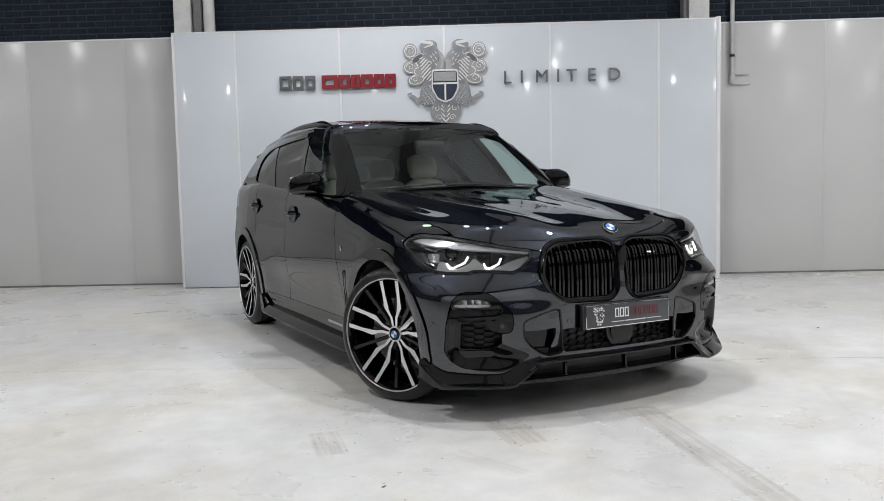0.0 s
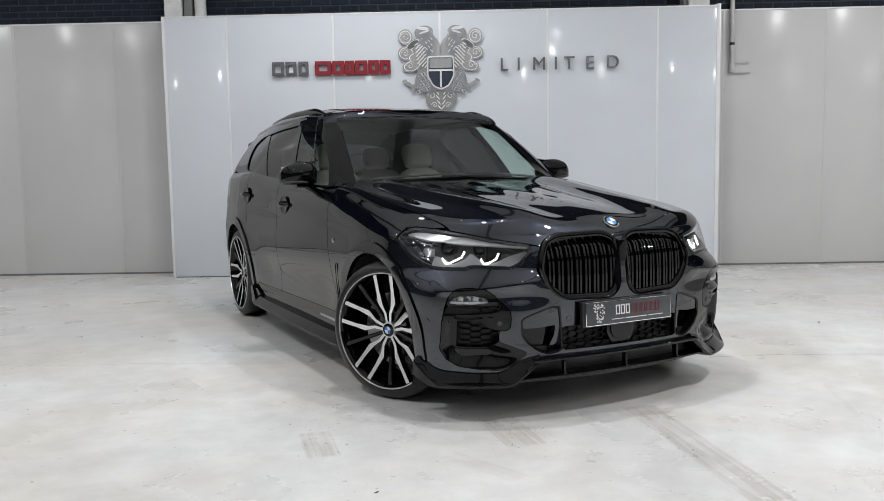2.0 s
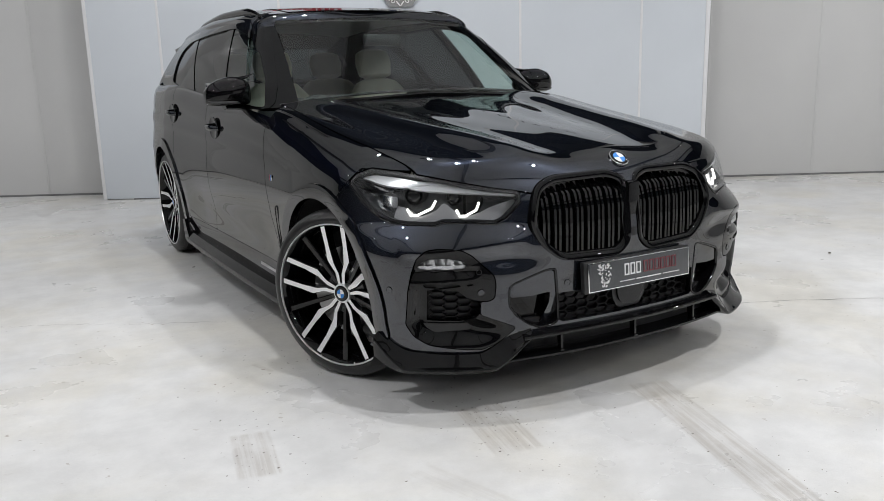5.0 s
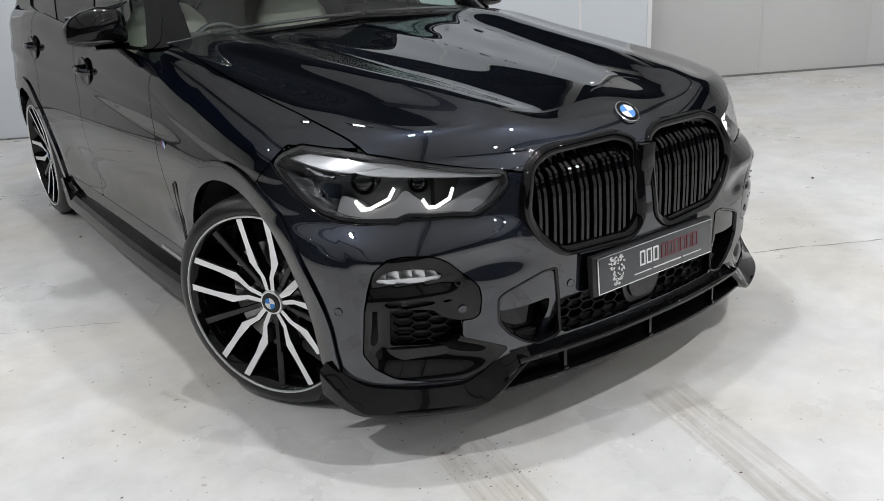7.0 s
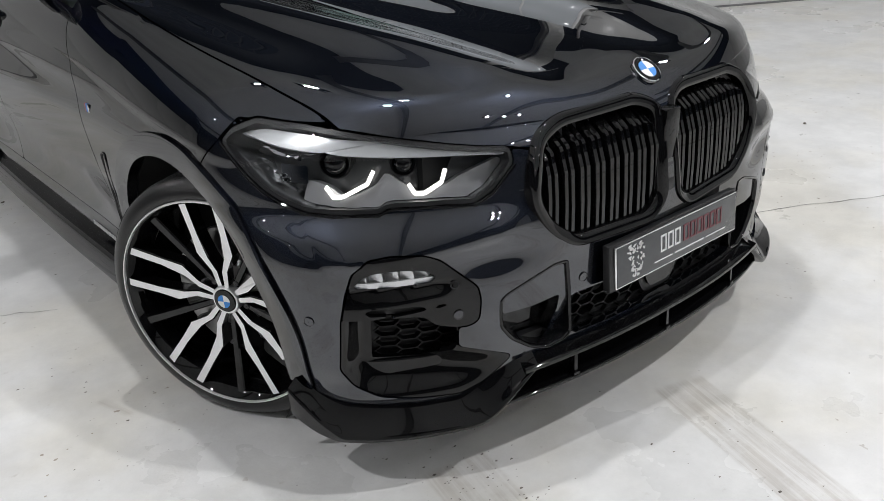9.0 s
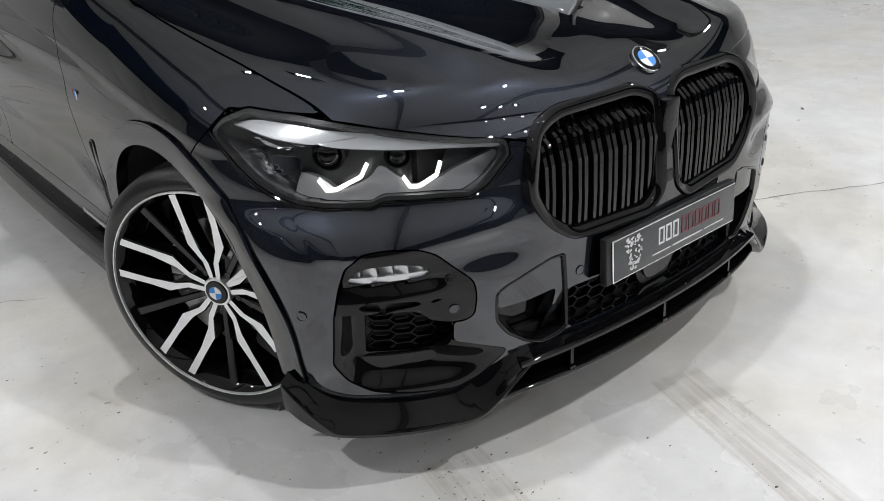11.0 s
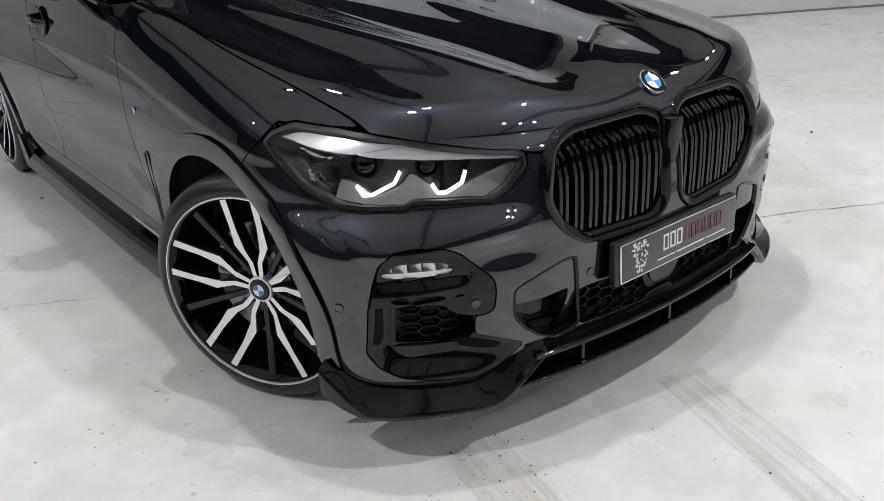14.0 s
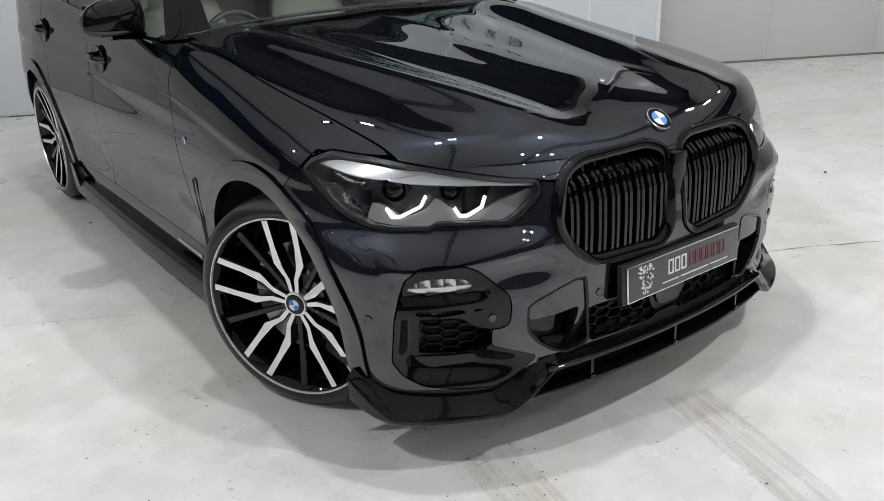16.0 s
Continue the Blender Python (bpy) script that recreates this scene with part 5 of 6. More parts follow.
def floor_material():
    """Worn pale concrete: clouding, fine speckle, scuffs and two sets of tyre rubbings."""
    m = mat("pale_concrete", (0.6, 0.6, 0.6), 0.34)
    nt, b = nodes_of(m)
    N, L = nt.nodes.new, nt.links.new

    def node(kind, **kw):
        n = N(kind)
        for k, v in kw.items():
            n.inputs[k].default_value = v
        return n

    def maths(op, a, bb, c=None):
        n = N("ShaderNodeMath")
        n.operation = op
        for i, v in enumerate((a, bb, c)):
            if v is None:
                continue
            if isinstance(v, (int, float)):
                n.inputs[i].default_value = v
            else:
                L(v, n.inputs[i])
        return n.outputs[0]

    def ramp(x, a, bb, c, d):
        n = N("ShaderNodeMapRange")
        n.interpolation_type = "SMOOTHSTEP"
        n.inputs[1].default_value, n.inputs[2].default_value, n.inputs[3].default_value, n.inputs[4].default_value = a, bb, c, d
        L(x, n.inputs[0])
        return n.outputs[0]

    tc = N("ShaderNodeTexCoord")
    P = tc.outputs["Object"]

    def noise_at(scale, detail=5.0, rough=0.55, stretch=None, turn=0.0):
        v = P
        if stretch:
            mp = N("ShaderNodeMapping")
            mp.inputs["Scale"].default_value = stretch
            mp.inputs["Rotation"].default_value = (0, 0, turn)
            L(P, mp.inputs[0])
            v = mp.outputs[0]
        n = node("ShaderNodeTexNoise", Scale=scale, Detail=detail, Roughness=rough)
        L(v, n.inputs["Vector"])
        return n.outputs["Fac"]

    sep = N("ShaderNodeSeparateXYZ")
    L(P, sep.inputs[0])
    X, Y = sep.outputs[0], sep.outputs[1]

    def patch(cx, cy, hx, hy, soft, turn=0.0):
        """1 inside a turned rectangle, fading at its edge."""
        c, s = math.cos(turn), math.sin(turn)
        dx, dy = maths("SUBTRACT", X, cx), maths("SUBTRACT", Y, cy)
        u = maths("ADD", maths("MULTIPLY", dx, c), maths("MULTIPLY", dy, s))
        v = maths("ADD", maths("MULTIPLY", dx, -s), maths("MULTIPLY", dy, c))
        a = ramp(maths("ABSOLUTE", u, 0), hx - soft, hx + soft, 1, 0)
        e = ramp(maths("ABSOLUTE", v, 0), hy - soft * 2, hy + soft * 2, 1, 0)
        return maths("MULTIPLY", a, e), u, v

    cloud = ramp(noise_at(0.55, 6), 0.35, 0.68, 0.90, 1.05)
    mottle = ramp(noise_at(5.0, 7, 0.65), 0.3, 0.72, 0.90, 1.05)
    speck = ramp(noise_at(55.0, 3, 0.7), 0.62, 0.78, 1.0, 0.90)
    tone = maths("MULTIPLY", maths("MULTIPLY", cloud, mottle), speck)
    # rubber streaks along the way the cars drive
    brown = None
    for cx, cy, hx, hy, turn, depth in ((-0.17, -1.53, 0.082, 0.74, -0.315, 0.42), (-0.69, -0.84, 0.09, 0.20, -0.2, 0.34), (-1.50, -0.56, 0.07, 0.17, -0.2, 0.34), (-1.21, 0.23, 0.012, 0.07, 0.3, 0.35), (-1.02, -1.15, 0.05, 0.2, 0.3, 0.14), (-1.30, 3.4, 0.12, 0.7, 0.5, 0.05), (1.0, -1.25, 0.02, 0.3, -0.7, 0.12)):
        pt, u, v = patch(cx, cy, hx, hy, 0.008, turn)
        comb = N("ShaderNodeCombineXYZ")
        L(maths("MULTIPLY", u, 42.0), comb.inputs[0])
        L(maths("MULTIPLY", v, 1.3), comb.inputs[1])
        sn = node("ShaderNodeTexNoise", Scale=1.0, Detail=6.0, Roughness=0.65)
        L(comb.outputs[0], sn.inputs["Vector"])
        k = maths("MULTIPLY", pt, ramp(sn.outputs["Fac"], 0.36, 0.62, 0.22, 1.0))
        k = maths("MULTIPLY", k, ramp(noise_at(7.0, 5, 0.7), 0.25, 0.55, 0.3, 1.0))
        k = maths("MULTIPLY", k, depth)
        brown = k if brown is None else maths("MAXIMUM", brown, k)
    scratch = ramp(noise_at(2.2, 9, 0.8, (1, 9, 1), 0.6), 0.62, 0.74, 0.0, 0.20)
    brown = maths("ADD", brown, scratch)
    blot = ramp(noise_at(14.0, 5, 0.65), 0.66, 0.76, 0.0, 0.24)
    brown = maths("MAXIMUM", brown, blot)
    grit = ramp(noise_at(30.0, 2, 0.5), 0.690, 0.715, 0.0, 0.85)
    brown = maths("MAXIMUM", brown, maths("MULTIPLY", grit, ramp(noise_at(1.7, 3, 0.6), 0.48, 0.62, 0.0, 1.0)))
    col = N("ShaderNodeMix")
    col.data_type = "RGBA"
    col.inputs[6].default_value = (0.66, 0.655, 0.64, 1)
    col.inputs[7].default_value = (0.26, 0.215, 0.165, 1)
    warm = N("ShaderNodeMix")
    warm.data_type = "RGBA"
    warm.inputs[6].default_value = (0.665, 0.665, 0.66, 1)
    warm.inputs[7].default_value = (0.64, 0.622, 0.575, 1)
    L(ramp(noise_at(0.9, 5, 0.6), 0.42, 0.66, 0.0, 1.0), warm.inputs[0])
    L(warm.outputs[2], col.inputs[6])
    L(brown, col.inputs[0])
    sc = N("ShaderNodeVectorMath")
    sc.operation = "SCALE"
    L(col.outputs[2], sc.inputs[0])
    L(tone, sc.inputs["Scale"])
    L(sc.outputs[0], b.inputs["Base Color"])
    L(ramp(noise_at(1.3, 6), 0.3, 0.7, 0.24, 0.44), b.inputs["Roughness"])
    bp = node("ShaderNodeBump", Strength=0.35, Distance=0.002)
    L(noise_at(90, 5, 0.65), bp.inputs["Height"])
    L(bp.outputs[0], b.inputs["Normal"])
    return m


def cladding(name, col, rough):
    """Glossy wall sheet, faintly clouded."""
    m = mat(name, col, rough, var=0.03, scale=1.2, bump=0.0035, bscale=2.2, rvar=0.05, spec=0.14)
    return m


FLOOR = floor_material()
SHEETW = cladding("white_cladding", (0.63, 0.665, 0.705), 0.11)
SHEETG = cladding("grey_white_cladding", (0.565, 0.565, 0.56), 0.22)
WALLM = mat("matt_white_wall", (0.55, 0.55, 0.55), 0.6, var=0.06, scale=1.5, spec=0.1)
# darkened colour that stands for the dim hall on walls out of view
GREYW = mat("dim_hall_wall", (0.06, 0.062, 0.068), 0.6, var=0.1, scale=1.5, spec=0.1)
TRIMW = mat("white_trim", (0.74, 0.74, 0.75), 0.3, var=0.05, scale=6)
NAVY = mat("navy_painted_brick", (0.013, 0.0185, 0.030), 0.6, var=0.3, scale=7, bump=0.002, bscale=70, spec=0.1)
NAVYJ = mat("navy_painted_mortar", (0.008, 0.012, 0.020), 0.6, var=0.3, scale=9)
DARK = mat("pale_roof_sheet", (0.82, 0.83, 0.84), 0.6, var=0.08, scale=2, spec=0.1)
STEELW = mat("white_painted_steel", (0.62, 0.62, 0.61), 0.4, var=0.12, scale=9)
STEELG = mat("grey_painted_steel", (0.16, 0.16, 0.16), 0.5, var=0.15, scale=9)
PIPE = mat("pale_plastic_pipe", (0.50, 0.50, 0.50), 0.35, var=0.06, scale=12)
CRACK = mat("crack_dirt", (0.10, 0.095, 0.09), 0.8, var=0.3, scale=30)
SILVER = mat("brushed_silver", (0.56, 0.56, 0.56), 0.25, 0.6, var=0.08, scale=14)
BIRD = mat("crest_grey_enamel", (0.27, 0.28, 0.30), 0.28, 0.4, var=0.15, scale=12)
INLAY = mat("dark_inlay", (0.05, 0.06, 0.085), 0.15, var=0.15, scale=10)
LETTER = mat("grey_metal_letter", (0.17, 0.172, 0.18), 0.30, 0.75, var=0.08, scale=12)
GRIT = mat("rubber_grit", (0.13, 0.115, 0.10), 0.8, var=0.4, scale=6)
DEBRIS = mat("dead_leaf_brown", (0.10, 0.085, 0.07), 0.8, var=0.3, scale=40)

X0, X1, Y0 = -9.0, 15.5, -16.0
floor = boxed("floor", X0, X1, Y0, 0.6, -0.2, 0.0, FLOOR, M=ROOM, bevel=0)
tagged(floor, "pale worn concrete floor with tyre rubbings", "floor", kind="structure")


def strip_line(name, pts, w, z, label):
    """A hairline crack: a thin dark ribbon with an uneven edge lying on the floor."""
    bm = bmesh.new()
    rows = []
    for i, p in enumerate(pts):
        a, b = Vector(pts[max(i - 1, 0)]), Vector(pts[min(i + 1, len(pts) - 1)])
        t = (b - a).normalized()
        o = Vector((-t.y, t.x)) * w * random.uniform(0.25, 1.0)
        rows.append((bm.verts.new(ROOM @ Vector((p[0] + o.x, p[1] + o.y, z))), bm.verts.new(ROOM @ Vector((p[0] - o.x, p[1] - o.y, z)))))
    for A, B in zip(rows, rows[1:]):
        bm.faces.new((A[0], A[1], B[1], B[0]))
    ob = part(name, bm, CRACK, None, label, smooth=False)
    return tagged(ob, label, "crack", kind="structure")


random.seed(11)
for xa, xb, w in ((0.3, 2.3, 0.0012), (4.85, 9.0, 0.0024)):
    pts, y = [], -4.40
    x = xa
    while x < xb:
        y += random.uniform(-0.012, 0.012) - (y + 4.39) * 0.12
        pts.append((x, y))
        x += random.uniform(0.02, 0.06)
    strip_line("floor_crack", pts, w, 0.0015, "hairline crack across the concrete floor")
pts = [(5.9 + 0.05 * k, -4.98 - 0.034 * k + random.uniform(-0.004, 0.004)) for k in range(22)]
strip_line("floor_crack", pts, 0.0012, 0.0015, "hairline crack across the concrete floor")

# feature wall
fw = tagged(new("wall_feature"), "freestanding white glossy panel wall with signage", "wall", kind="structure")
SEAMS = [0.0, 0.718, 1.926, 3.134, 4.343, 5.575, 6.262]
for a, b in zip(SEAMS, SEAMS[1:]):
    boxed("sheet", a + 0.0025, b - 0.0025, 0.0, 0.02, 0.012, 2.965, SHEETW, fw, M=ROOM, bevel=0.0008)
for a in SEAMS[1:-1]:
    boxed("joint_strip", a - 0.012, a + 0.012, -0.003, 0.001, 0.012, 2.964, TRIMW, fw, M=ROOM, bevel=0.001)
boxed("core", 0.004, 6.258, 0.021, 0.20, 0.0, 2.955, STEELW, fw, M=ROOM, bevel=0)
boxed("edge_trim", -0.012, 0.022, -0.006, 0.215, 0.0, 2.972, TRIMW, fw, M=ROOM, bevel=0.002)
boxed("edge_trim", 6.232, 6.275, -0.006, 0.215, 0.0, 2.985, TRIMW, fw, M=ROOM, bevel=0.002)
boxed("top_trim", 0.022, 6.232, -0.005, 0.215, 2.955, 2.972, TRIMW, fw, M=ROOM, bevel=0.002)
boxed("kick_strip", 0.3, 6.2, -0.004, 0.0, 0.0, 0.012, STEELG, fw, M=ROOM, bevel=0.001)

# hall walls
YB = 0.44
hall = tagged(new("wall_north"), "grey-white glossy wall cladding sheets on hall wall", "wall", kind="structure")
x = -0.756 - 1.2 * 7
while x < X1:
    a, b = max(x, X0), min(x + 1.2, X1)
    boxed("sheet", a + 0.002, b - 0.002, YB, YB + 0.012, 0.02, 2.985, SHEETG, hall, M=ROOM, bevel=0.0008)
    boxed("joint_strip", b - 0.011, b + 0.011, YB - 0.003, YB + 0.001, 0.02, 2.985, SHEETG, hall, M=ROOM, bevel=0.001)
    x += 1.2
boxed("top_trim", X0, X1, YB - 0.006, YB + 0.03, 2.985, 3.003, TRIMW, hall, M=ROOM, bevel=0.002)
boxed("floor_trim", X0, X1, YB - 0.004, YB + 0.012, 0.0, 0.02, STEELG, hall, M=ROOM, bevel=0.001)
boxed("core", X0, X1, YB + 0.013, YB + 0.2, 0.0, 5.0, NAVYJ, hall, M=ROOM, bevel=0)
verts, faces = [], []
random.seed(5)
for row in range(14):
    z = 3.004 + row * 0.075
    x = -4.0 + (0.11 if row % 2 else 0)
    while x < 10.5:
        y = YB + 0.013 - random.uniform(0.005, 0.010)
        x1, z1, k = x + 0.213, z + 0.063, len(verts)
        for dx, dz, yy in ((0, 0, YB + 0.014), (1, 0, YB + 0.014), (1, 1, YB + 0.014), (0, 1, YB + 0.014)):
            verts.append(ROOM @ Vector((x + dx * 0.213, yy, z + dz * 0.063)))
        for dx, dz in ((0.004, 0.004), (0.209, 0.004), (0.209, 0.059), (0.004, 0.059)):
            verts.append(ROOM @ Vector((x + dx, y, z + dz)))
        faces += [[k + 4, k + 5, k + 6, k + 7]] + [[k + i, k + (i + 1) % 4, k + 4 + (i + 1) % 4, k + 4 + i] for i in range(4)]
        x += 0.225
tagged(link("brickwork", verts, faces, NAVY, hall, "navy painted brick courses", False), kind="stuff")
# west and south are unseen walls, darkened so the car reflects a dim hall
for name, ax0, ax1, ay0, ay1 in (("wall_west", X0 - 0.2, X0, Y0, YB), ("wall_east", X1, X1 + 0.2, Y0, YB), ("wall_south", X0, X1, Y0 - 0.2, Y0)):
    w = tagged(new(name), "unseen lower wall darkened to stand for a dim hall, under dark brick" if name != "wall_east" else "grey-white lower cladding under dark painted brick", "wall", kind="structure")
    boxed("cladding", ax0, ax1, ay0, ay1, 0, 3.0, GREYW if name != "wall_east" else WALLM, w, M=ROOM, bevel=0)
    boxed("brickwork", ax0, ax1, ay0, ay1, 3.0, 5.0, NAVY, w, M=ROOM, bevel=0)
tagged(boxed("ceiling", X0, X1, Y0, YB + 0.2, 5.0, 5.2, DARK, M=ROOM, bevel=0), "unlit pale roof lining high above", "ceiling", kind="structure")
for bx in (-6.5, -1.5, 3.5, 8.5, 13.0):
    tagged(boxed("roof_beam", bx - 0.09, bx + 0.09, Y0, YB, 4.74, 4.995, STEELG, M=ROOM, bevel=0.01), "grey painted steel roof beam", "beam", "roof beams")


def steel_column(x):
    e = tagged(new("steel_column"), "white painted steel column behind the panel wall", "column", "hall columns")
    boxed("front_flange", x - 0.055, x + 0.145, 0.235, 0.255, 0.0, 4.99, STEELW, e, M=ROOM, bevel=0.003)
    boxed("web", x + 0.165, x + 0.255, 0.27, 0.43, 0.0, 4.99, STEELG, e, M=ROOM, bevel=0.003)
    boxed("box_side", x - 0.05, x + 0.14, 0.256, 0.43, 0.0, 4.99, STEELW, e, M=ROOM, bevel=0.003)
    bm = bmesh.new()
    tube(bm, [ROOM @ Vector((x + 0.335, 0.34, z)) for z in (0.0, 3.0, 4.99)], 0.068, 20)
    part("downpipe", bm, STEELW, e)
    return e


steel_column(0.0)
e2 = tagged(new("steel_column"), "white painted steel column behind the panel wall", "column", "hall columns")
boxed("flange", 5.985, 6.22, 0.24, 0.262, 0.0, 4.99, STEELW, e2, M=ROOM, bevel=0.003)
boxed("web", 5.93, 5.98, 0.27, 0.43, 0.0, 4.99, STEELG, e2, M=ROOM, bevel=0.003)
boxed("box_side", 5.99, 6.21, 0.263, 0.43, 0.0, 4.99, STEELW, e2, M=ROOM, bevel=0.003)

# wall pipe with tap
pipe = tagged(new("wall_pipe"), "pale vertical pipe with outlet fitting on wall", "pipe")
bm = bmesh.new()
tube(bm, [ROOM @ Vector((6.535, 0.40, z)) for z in (2.33, 2.7, 3.4, 4.2)], 0.026, 14)
part("riser", bm, PIPE, pipe)
bm = bmesh.new()
tube(bm, [ROOM @ Vector((6.535, 0.40, z)) for z in (2.27, 2.285, 2.36, 2.375)], [0.03, 0.036, 0.036, 0.03], 14)
part("elbow", bm, PIPE, pipe)
bm = bmesh.new()
tube(bm, [ROOM @ Vector((6.535, 0.40, z)) for z in (2.585, 2.615)], 0.029, 14)
part("clip", bm, SATIN, pipe)
for z, ln in ((2.385, 0.20), (2.27, 0.22)):
    bm = bmesh.new()
    tube(bm, [ROOM @ Vector((6.535 + ln * k, 0.415, z)) for k in (0, 0.5, 1)], 0.009, 8)
    part("branch", bm, PIPE, pipe)

# sign: plain ring-shaped blocks for the trade name, letters for the word after the crest
sign = tagged(new("wall_sign"), "raised grey and red sign characters on white panel", "sign")
for k, (a, b) in enumerate(((1.235, 1.37), (1.388, 1.508), (1.534, 1.647), (1.722, 1.905), (1.915, 2.052), (2.062, 2.166), (2.176, 2.312), (2.324, 2.444), (2.454, 2.575))):
    m = LETTER if k < 3 else RED
    w = 0.033 if k < 3 else 0.043
    z0, z1 = 2.282, 2.436
    bm = bmesh.new()
    for q in ((a, a + w, z0, z1), (b - w, b, z0, z1), (a + w, b - w, z1 - w, z1), (a + w, b - w, z0, z0 + w)):
        bm_box(bm, q[0], q[1], -0.045, -0.022, q[2], q[3], ROOM)
    part("sign_block", bm, m, sign, "grey block" if k < 3 else "red block", smooth=False)
    for zz in (z0 + 0.03, z1 - 0.03):
        bm = bmesh.new()
        tube(bm, [ROOM @ Vector((a + w / 2, yy, zz)) for yy in (-0.024, 0.001)], 0.006, 8)
        part("standoff", bm, SATIN, sign)
for ch, x in zip("LIMITED", (3.80, 3.990, 4.165, 4.405, 4.52, 4.76, 4.99)):
    cu = bpy.data.curves.new("letter", "FONT")
    cu.body, cu.size, cu.extrude, cu.bevel_depth = ch, 0.205, 0.011, 0.0008
    cu.materials.append(LETTER)
    tmp = bpy.data.objects.new("tmp", cu)
    me = bpy.data.meshes.new_from_object(tmp)
    bpy.data.objects.remove(tmp)
    me.name = "letter"
    ob = new("letter", me)
    ob.parent = sign
    ob["label"] = "grey metal letter " + ch
    ob.matrix_basis = ROOM @ pose(x, -0.034, 2.292 + 0.004 * (x - 3.8), 90, 0, 0)

# crest
crest = tagged(new("wall_crest"), "silver and dark layered crest plaque with scrolls", "crest")


def crest_plate(name, pts, depth0, depth1, material, mirror=True, rim=0.0):
    for s in ((-1, 1) if mirror else (1,)):
        bm = bmesh.new()
        bm_prism(bm, [(3.14 + s * a, b) for a, b in pts], lambda a, b, w: ROOM @ Vector((a, -depth0 - w, b)), depth1 - depth0)
        part(name, bm, material, crest, smooth=False)


def lobe(cx, cz, rx, rz, turn, n=20, squash=0.0):
    out = []
    for k in range(n):
        a = k / n * math.tau
        x, z = rx * math.cos(a), rz * math.sin(a) * (1 - squash * math.cos(a))
        c, s = math.cos(turn), math.sin(turn)
        out.append((cx + x * c - z * s, cz + x * s + z * c))
    return out


crest_plate("back_plate", lobe(0.17, 2.50, 0.18, 0.22, 0.2), 0.014, 0.022, SILVER)
crest_plate("foot_plate", lobe(0.0, 1.98, 0.175, 0.115, 0), 0.014, 0.024, SILVER, False)
crest_plate("foot_lobe", lobe(0.11, 2.02, 0.07, 0.075, 0), 0.024, 0.030, SILVER)
crest_plate("foot_lobe", lobe(0.08, 1.915, 0.06, 0.05, 0.2), 0.024, 0.030, SILVER)
for k, (cx, cz, rx, rz, tu) in enumerate(((0.392, 2.685, 0.080, 0.088, 0.0), (0.385, 2.505, 0.095, 0.080, 0.0), (0.325, 2.365, 0.110, 0.068, -0.25), (0.31, 2.60, 0.10, 0.045, -0.6), (0.27, 2.45, 0.10, 0.07, 0.0))):
    crest_plate("plume", lobe(cx, cz, rx, rz, tu), 0.022, 0.030 + 0.001 * k, SILVER)
    crest_plate("plume_rim", lobe(cx, cz, rx * 0.84, rz * 0.82, tu), 0.030 + 0.001 * k, 0.0325 + 0.001 * k, PALE)
    crest_plate("plume_face", lobe(cx, cz, rx * 0.74, rz * 0.70, tu), 0.0325 + 0.001 * k, 0.0345 + 0.001 * k, LETTER if k == 3 else SILVER)
# bird heads, necks and bodies: dark enamel with silver edge
for k, (cx, cz, rx, rz, tu) in enumerate(((0.185, 2.735, 0.105, 0.070, -0.15), (0.135, 2.64, 0.085, 0.085, 0.3), (0.185, 2.53, 0.110, 0.14, 0.25), (0.185, 2.22, 0.100, 0.15, 0.35), (0.115, 2.12, 0.09, 0.07, 0.2))):
    crest_plate("bird_edge", lobe(cx, cz, rx, rz, tu), 0.024, 0.038 + 0.0006 * k, SILVER)
    crest_plate("bird_field", lobe(cx, cz, rx * 0.86, rz * 0.88, tu), 0.038 + 0.0006 * k, 0.0405 + 0.0006 * k, BIRD)
crest_plate("beak", [(0.075, 2.715), (0.115, 2.735), (0.11, 2.70), (0.085, 2.675)], 0.036, 0.044, SILVER)
crest_plate("head_crest", lobe(0.195, 2.775, 0.07, 0.018, 0.1, 12), 0.041, 0.044, PALE)
crest_plate("head_line", lobe(0.18, 2.735, 0.06, 0.010, -0.3, 12), 0.041, 0.044, PALE)
crest_plate("eye", lobe(0.15, 2.745, 0.012, 0.012, 0, 8), 0.041, 0.045, PALE)
random.seed(14)
for row in range(4):
    for k in range(6):
        a = 0.25 - 0.028 * row - 0.004 * k
        crest_plate("feather", lobe(a + 0.02, 2.60 - 0.040 * k - 0.014 * row, 0.026, 0.0075, -0.5 - 0.08 * k, 8), 0.043, 0.046 + 0.0004 * row, PALE)
for k in range(7):
    crest_plate("neck_feather", lobe(0.10 + 0.028 * (k % 3), 2.66 - 0.022 * k, 0.020, 0.006, 0.9, 8), 0.043, 0.0462, PALE)
for row in range(4):
    for k in range(4):
        crest_plate("tail_feather", lobe(0.115 + 0.040 * k + 0.008 * row, 2.295 - 0.062 * row - 0.012 * k, 0.012, 0.030, 0.45 + 0.08 * k, 10), 0.043, 0.0465, PALE)
        crest_plate("tail_inset", lobe(0.115 + 0.040 * k + 0.008 * row, 2.295 - 0.062 * row - 0.012 * k, 0.007, 0.022, 0.45 + 0.08 * k, 8), 0.0465, 0.048, INLAY)
shield = rounded([(-0.15, 2.47), (0.15, 2.47), (0.155, 2.25), (0.09, 2.13), (0.0, 2.09), (-0.09, 2.13), (-0.155, 2.25)], 0.03, 4)
crest_plate("shield", shield, 0.030, 0.049, PALE, False)
crest_plate("shield_field", [(a * 0.90, 2.28 + (b - 2.28) * 0.90) for a, b in shield], 0.049, 0.0515, INLAY, False)
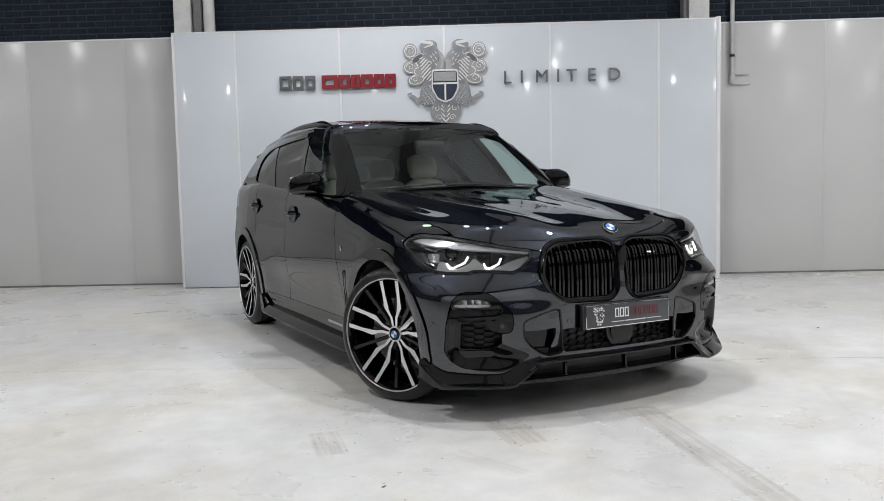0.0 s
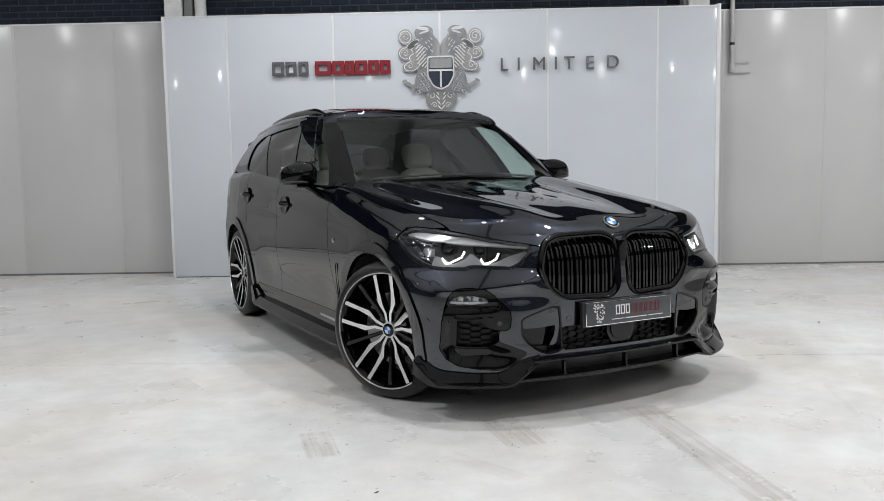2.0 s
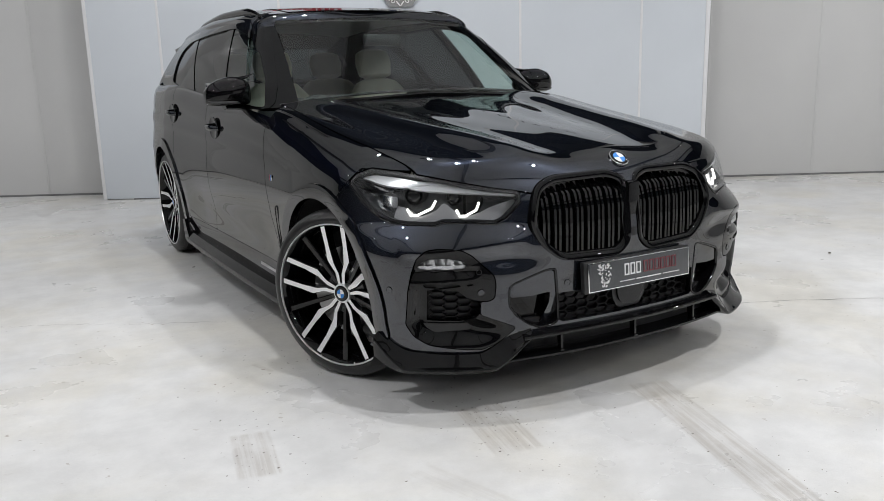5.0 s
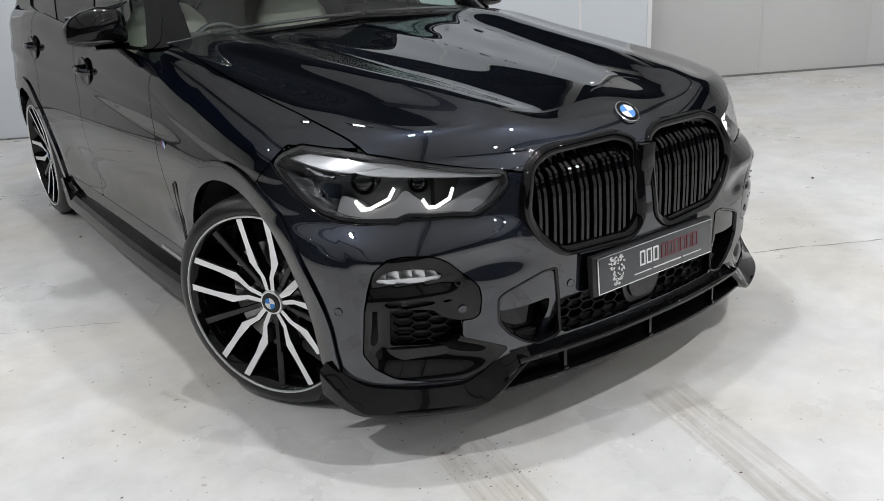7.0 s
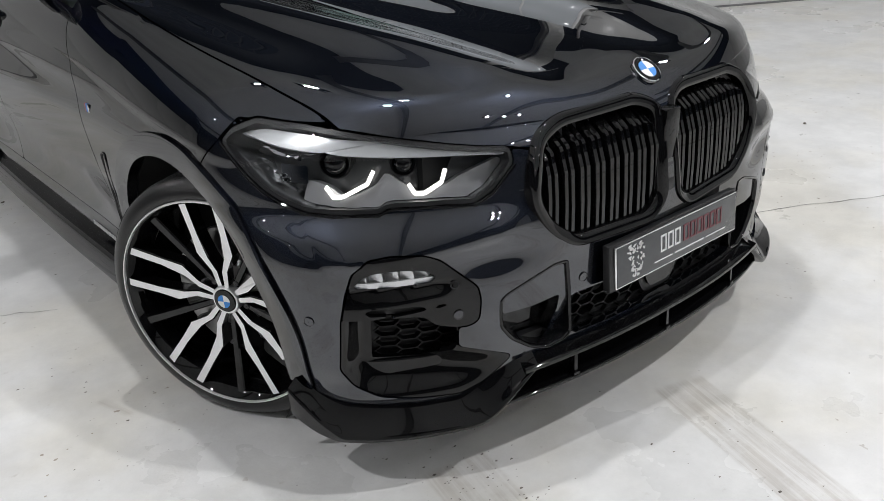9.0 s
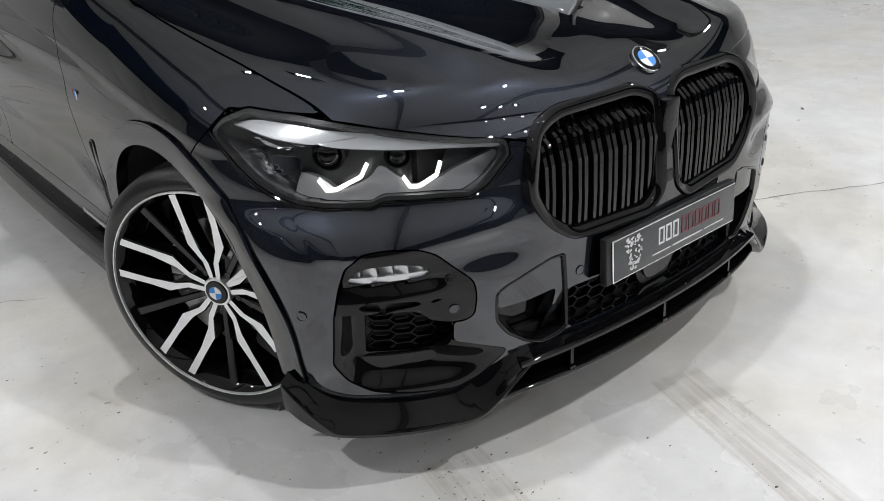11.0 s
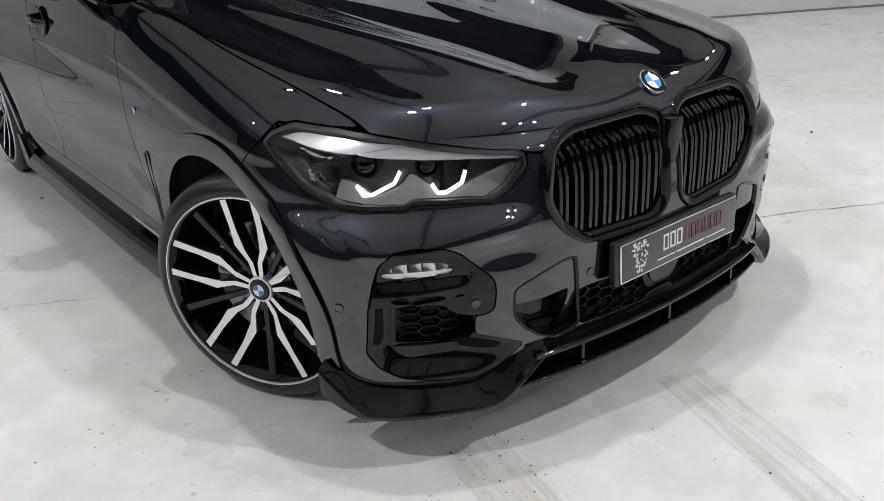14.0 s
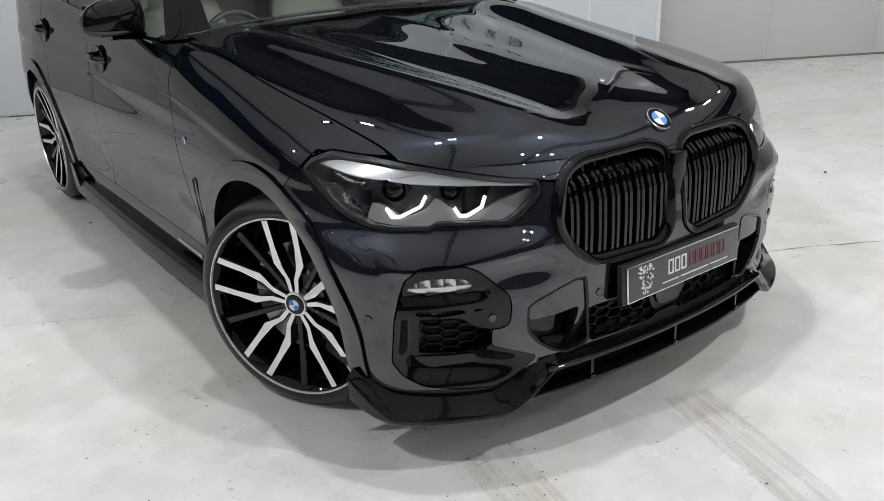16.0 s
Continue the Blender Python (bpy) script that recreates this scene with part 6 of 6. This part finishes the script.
crest_plate("shield_bar", [(-0.135, 2.30), (0.135, 2.30), (0.135, 2.32), (-0.135, 2.32)], 0.0515, 0.0545, PALE, False)
crest_plate("shield_pale", [(-0.010, 2.12), (0.010, 2.12), (0.010, 2.31), (-0.010, 2.31)], 0.0515, 0.054, PALE, False)
crest_plate("shield_top", [(-0.125, 2.335), (0.125, 2.335), (0.125, 2.44), (-0.125, 2.44)], 0.0515, 0.0555, SILVER, False)
crest_plate("claw", lobe(0.36, 2.16, 0.055, 0.022, 0.6, 12), 0.022, 0.034, SILVER)
crest_plate("claw", lobe(0.31, 2.12, 0.022, 0.05, 0.4, 12), 0.022, 0.035, SILVER)
crest_plate("claw", lobe(0.41, 2.20, 0.03, 0.014, -0.4, 10), 0.022, 0.033, SILVER)
for cx, cz, r in ((0.105, 2.03, 0.045), (0.075, 1.925, 0.035), (0.392, 2.685, 0.052), (0.395, 2.505, 0.045), (0.345, 2.365, 0.040)):
    for s in (-1, 1):
        bm = bmesh.new()
        tube(bm, [ROOM @ Vector((3.14 + s * (cx + (r * (1 - k / 30)) * math.cos(k / 30 * 9.5)), -0.0385, cz + (r * (1 - k / 30)) * math.sin(k / 30 * 9.5))) for k in range(27)], 0.0045, 6)
        part("scroll", bm, PALE, crest)
for k in range(5):
    crest_plate("foot_leaf", lobe(0.02 + 0.008 * k, 1.90 + 0.055 * k, 0.035, 0.007, 0.9, 8), 0.030, 0.036, PALE)

# lamps
lamp_box = thing("led_floodlight", "slim black ceiling floodlight with lit face", "floodlight", "ceiling floodlights")
boxed("housing", -0.19, 0.19, -0.13, 0.13, 0.012, 0.07, SATIN, lamp_box, bevel=0.006)
boxed("bracket", -0.02, 0.02, -0.02, 0.02, 0.07, 0.398, SATIN, lamp_box, bevel=0.002)
for k, (lx, ly, _) in enumerate(LAMPS):
    m = ROOM @ pose(lx, ly, LAMP_Z)
    if k == 0:
        lamp_box.matrix_basis = m
    else:
        copy_thing(lamp_box, m)

# bits on the floor
random.seed(21)
for k, (x, y, r) in enumerate(((1.05, -1.30, 0.045), (1.55, -2.1, 0.03), (5.60, -1.2, 0.035), (6.0, -3.3, 0.02), (1.75, -3.15, 0.018), (5.9, -5.2, 0.02), (3.0, -6.5, 0.012), (5.2, -6.2, 0.012))):
    bm = bmesh.new()
    pts = [(r * random.uniform(0.5, 1.1) * math.cos(j / 7 * math.tau), 0.5 * r * random.uniform(0.5, 1.1) * math.sin(j / 7 * math.tau)) for j in range(7)]
    M = ROOM @ pose(x, y, 0.0, 0, 0, random.uniform(0, 180))
    bm_prism(bm, pts, lambda a, b, w: M @ Vector((a, b, 0.0004 + w + abs(a) * 0.12)), 0.002)
    tagged(part("dry_leaf", bm, DEBRIS, None, smooth=False), "small curled dry leaf fragment on concrete floor", "leaf", "floor litter")

# rubber crumbs and grit scattered on the concrete, thickest on the tyre rubbings
random.seed(33)
verts, faces = [], []
for cx, cy, sx, sy, count in ((-0.68, -0.80, 0.09, 0.20, 130), (-0.15, -1.55, 0.10, 0.42, 60), (-1.45, -0.55, 0.10, 0.15, 50), (-1.2, 0.2, 0.12, 0.25, 40), (0.9, -0.9, 0.7, 0.7, 30), (-1.6, 0.5, 0.7, 1.2, 40), (1.8, 1.5, 1.2, 1.5, 30), (-0.6, -2.0, 0.8, 0.6, 30)):
    for _ in range(count):
        px, py = random.gauss(cx, sx), random.gauss(cy, sy)
        r, turn, n0 = random.uniform(0.0008, 0.0022) * random.choice((1, 1, 1, 1.8)), random.uniform(0, math.tau), len(verts)
        for k in range(5):
            q = turn + k / 5 * math.tau
            rr = r * random.uniform(0.6, 1.2)
            verts.append((px + rr * math.cos(q) * 1.5, py + rr * math.sin(q), 0.0006))
        verts.append((px, py, 0.0006 + r * 0.5))
        faces += [(n0 + k, n0 + (k + 1) % 5, n0 + 5) for k in range(5)]
tagged(link("floor_grit", verts, faces, GRIT, None, smooth=False), "dark rubber crumbs and grit on the concrete", "grit", kind="stuff")
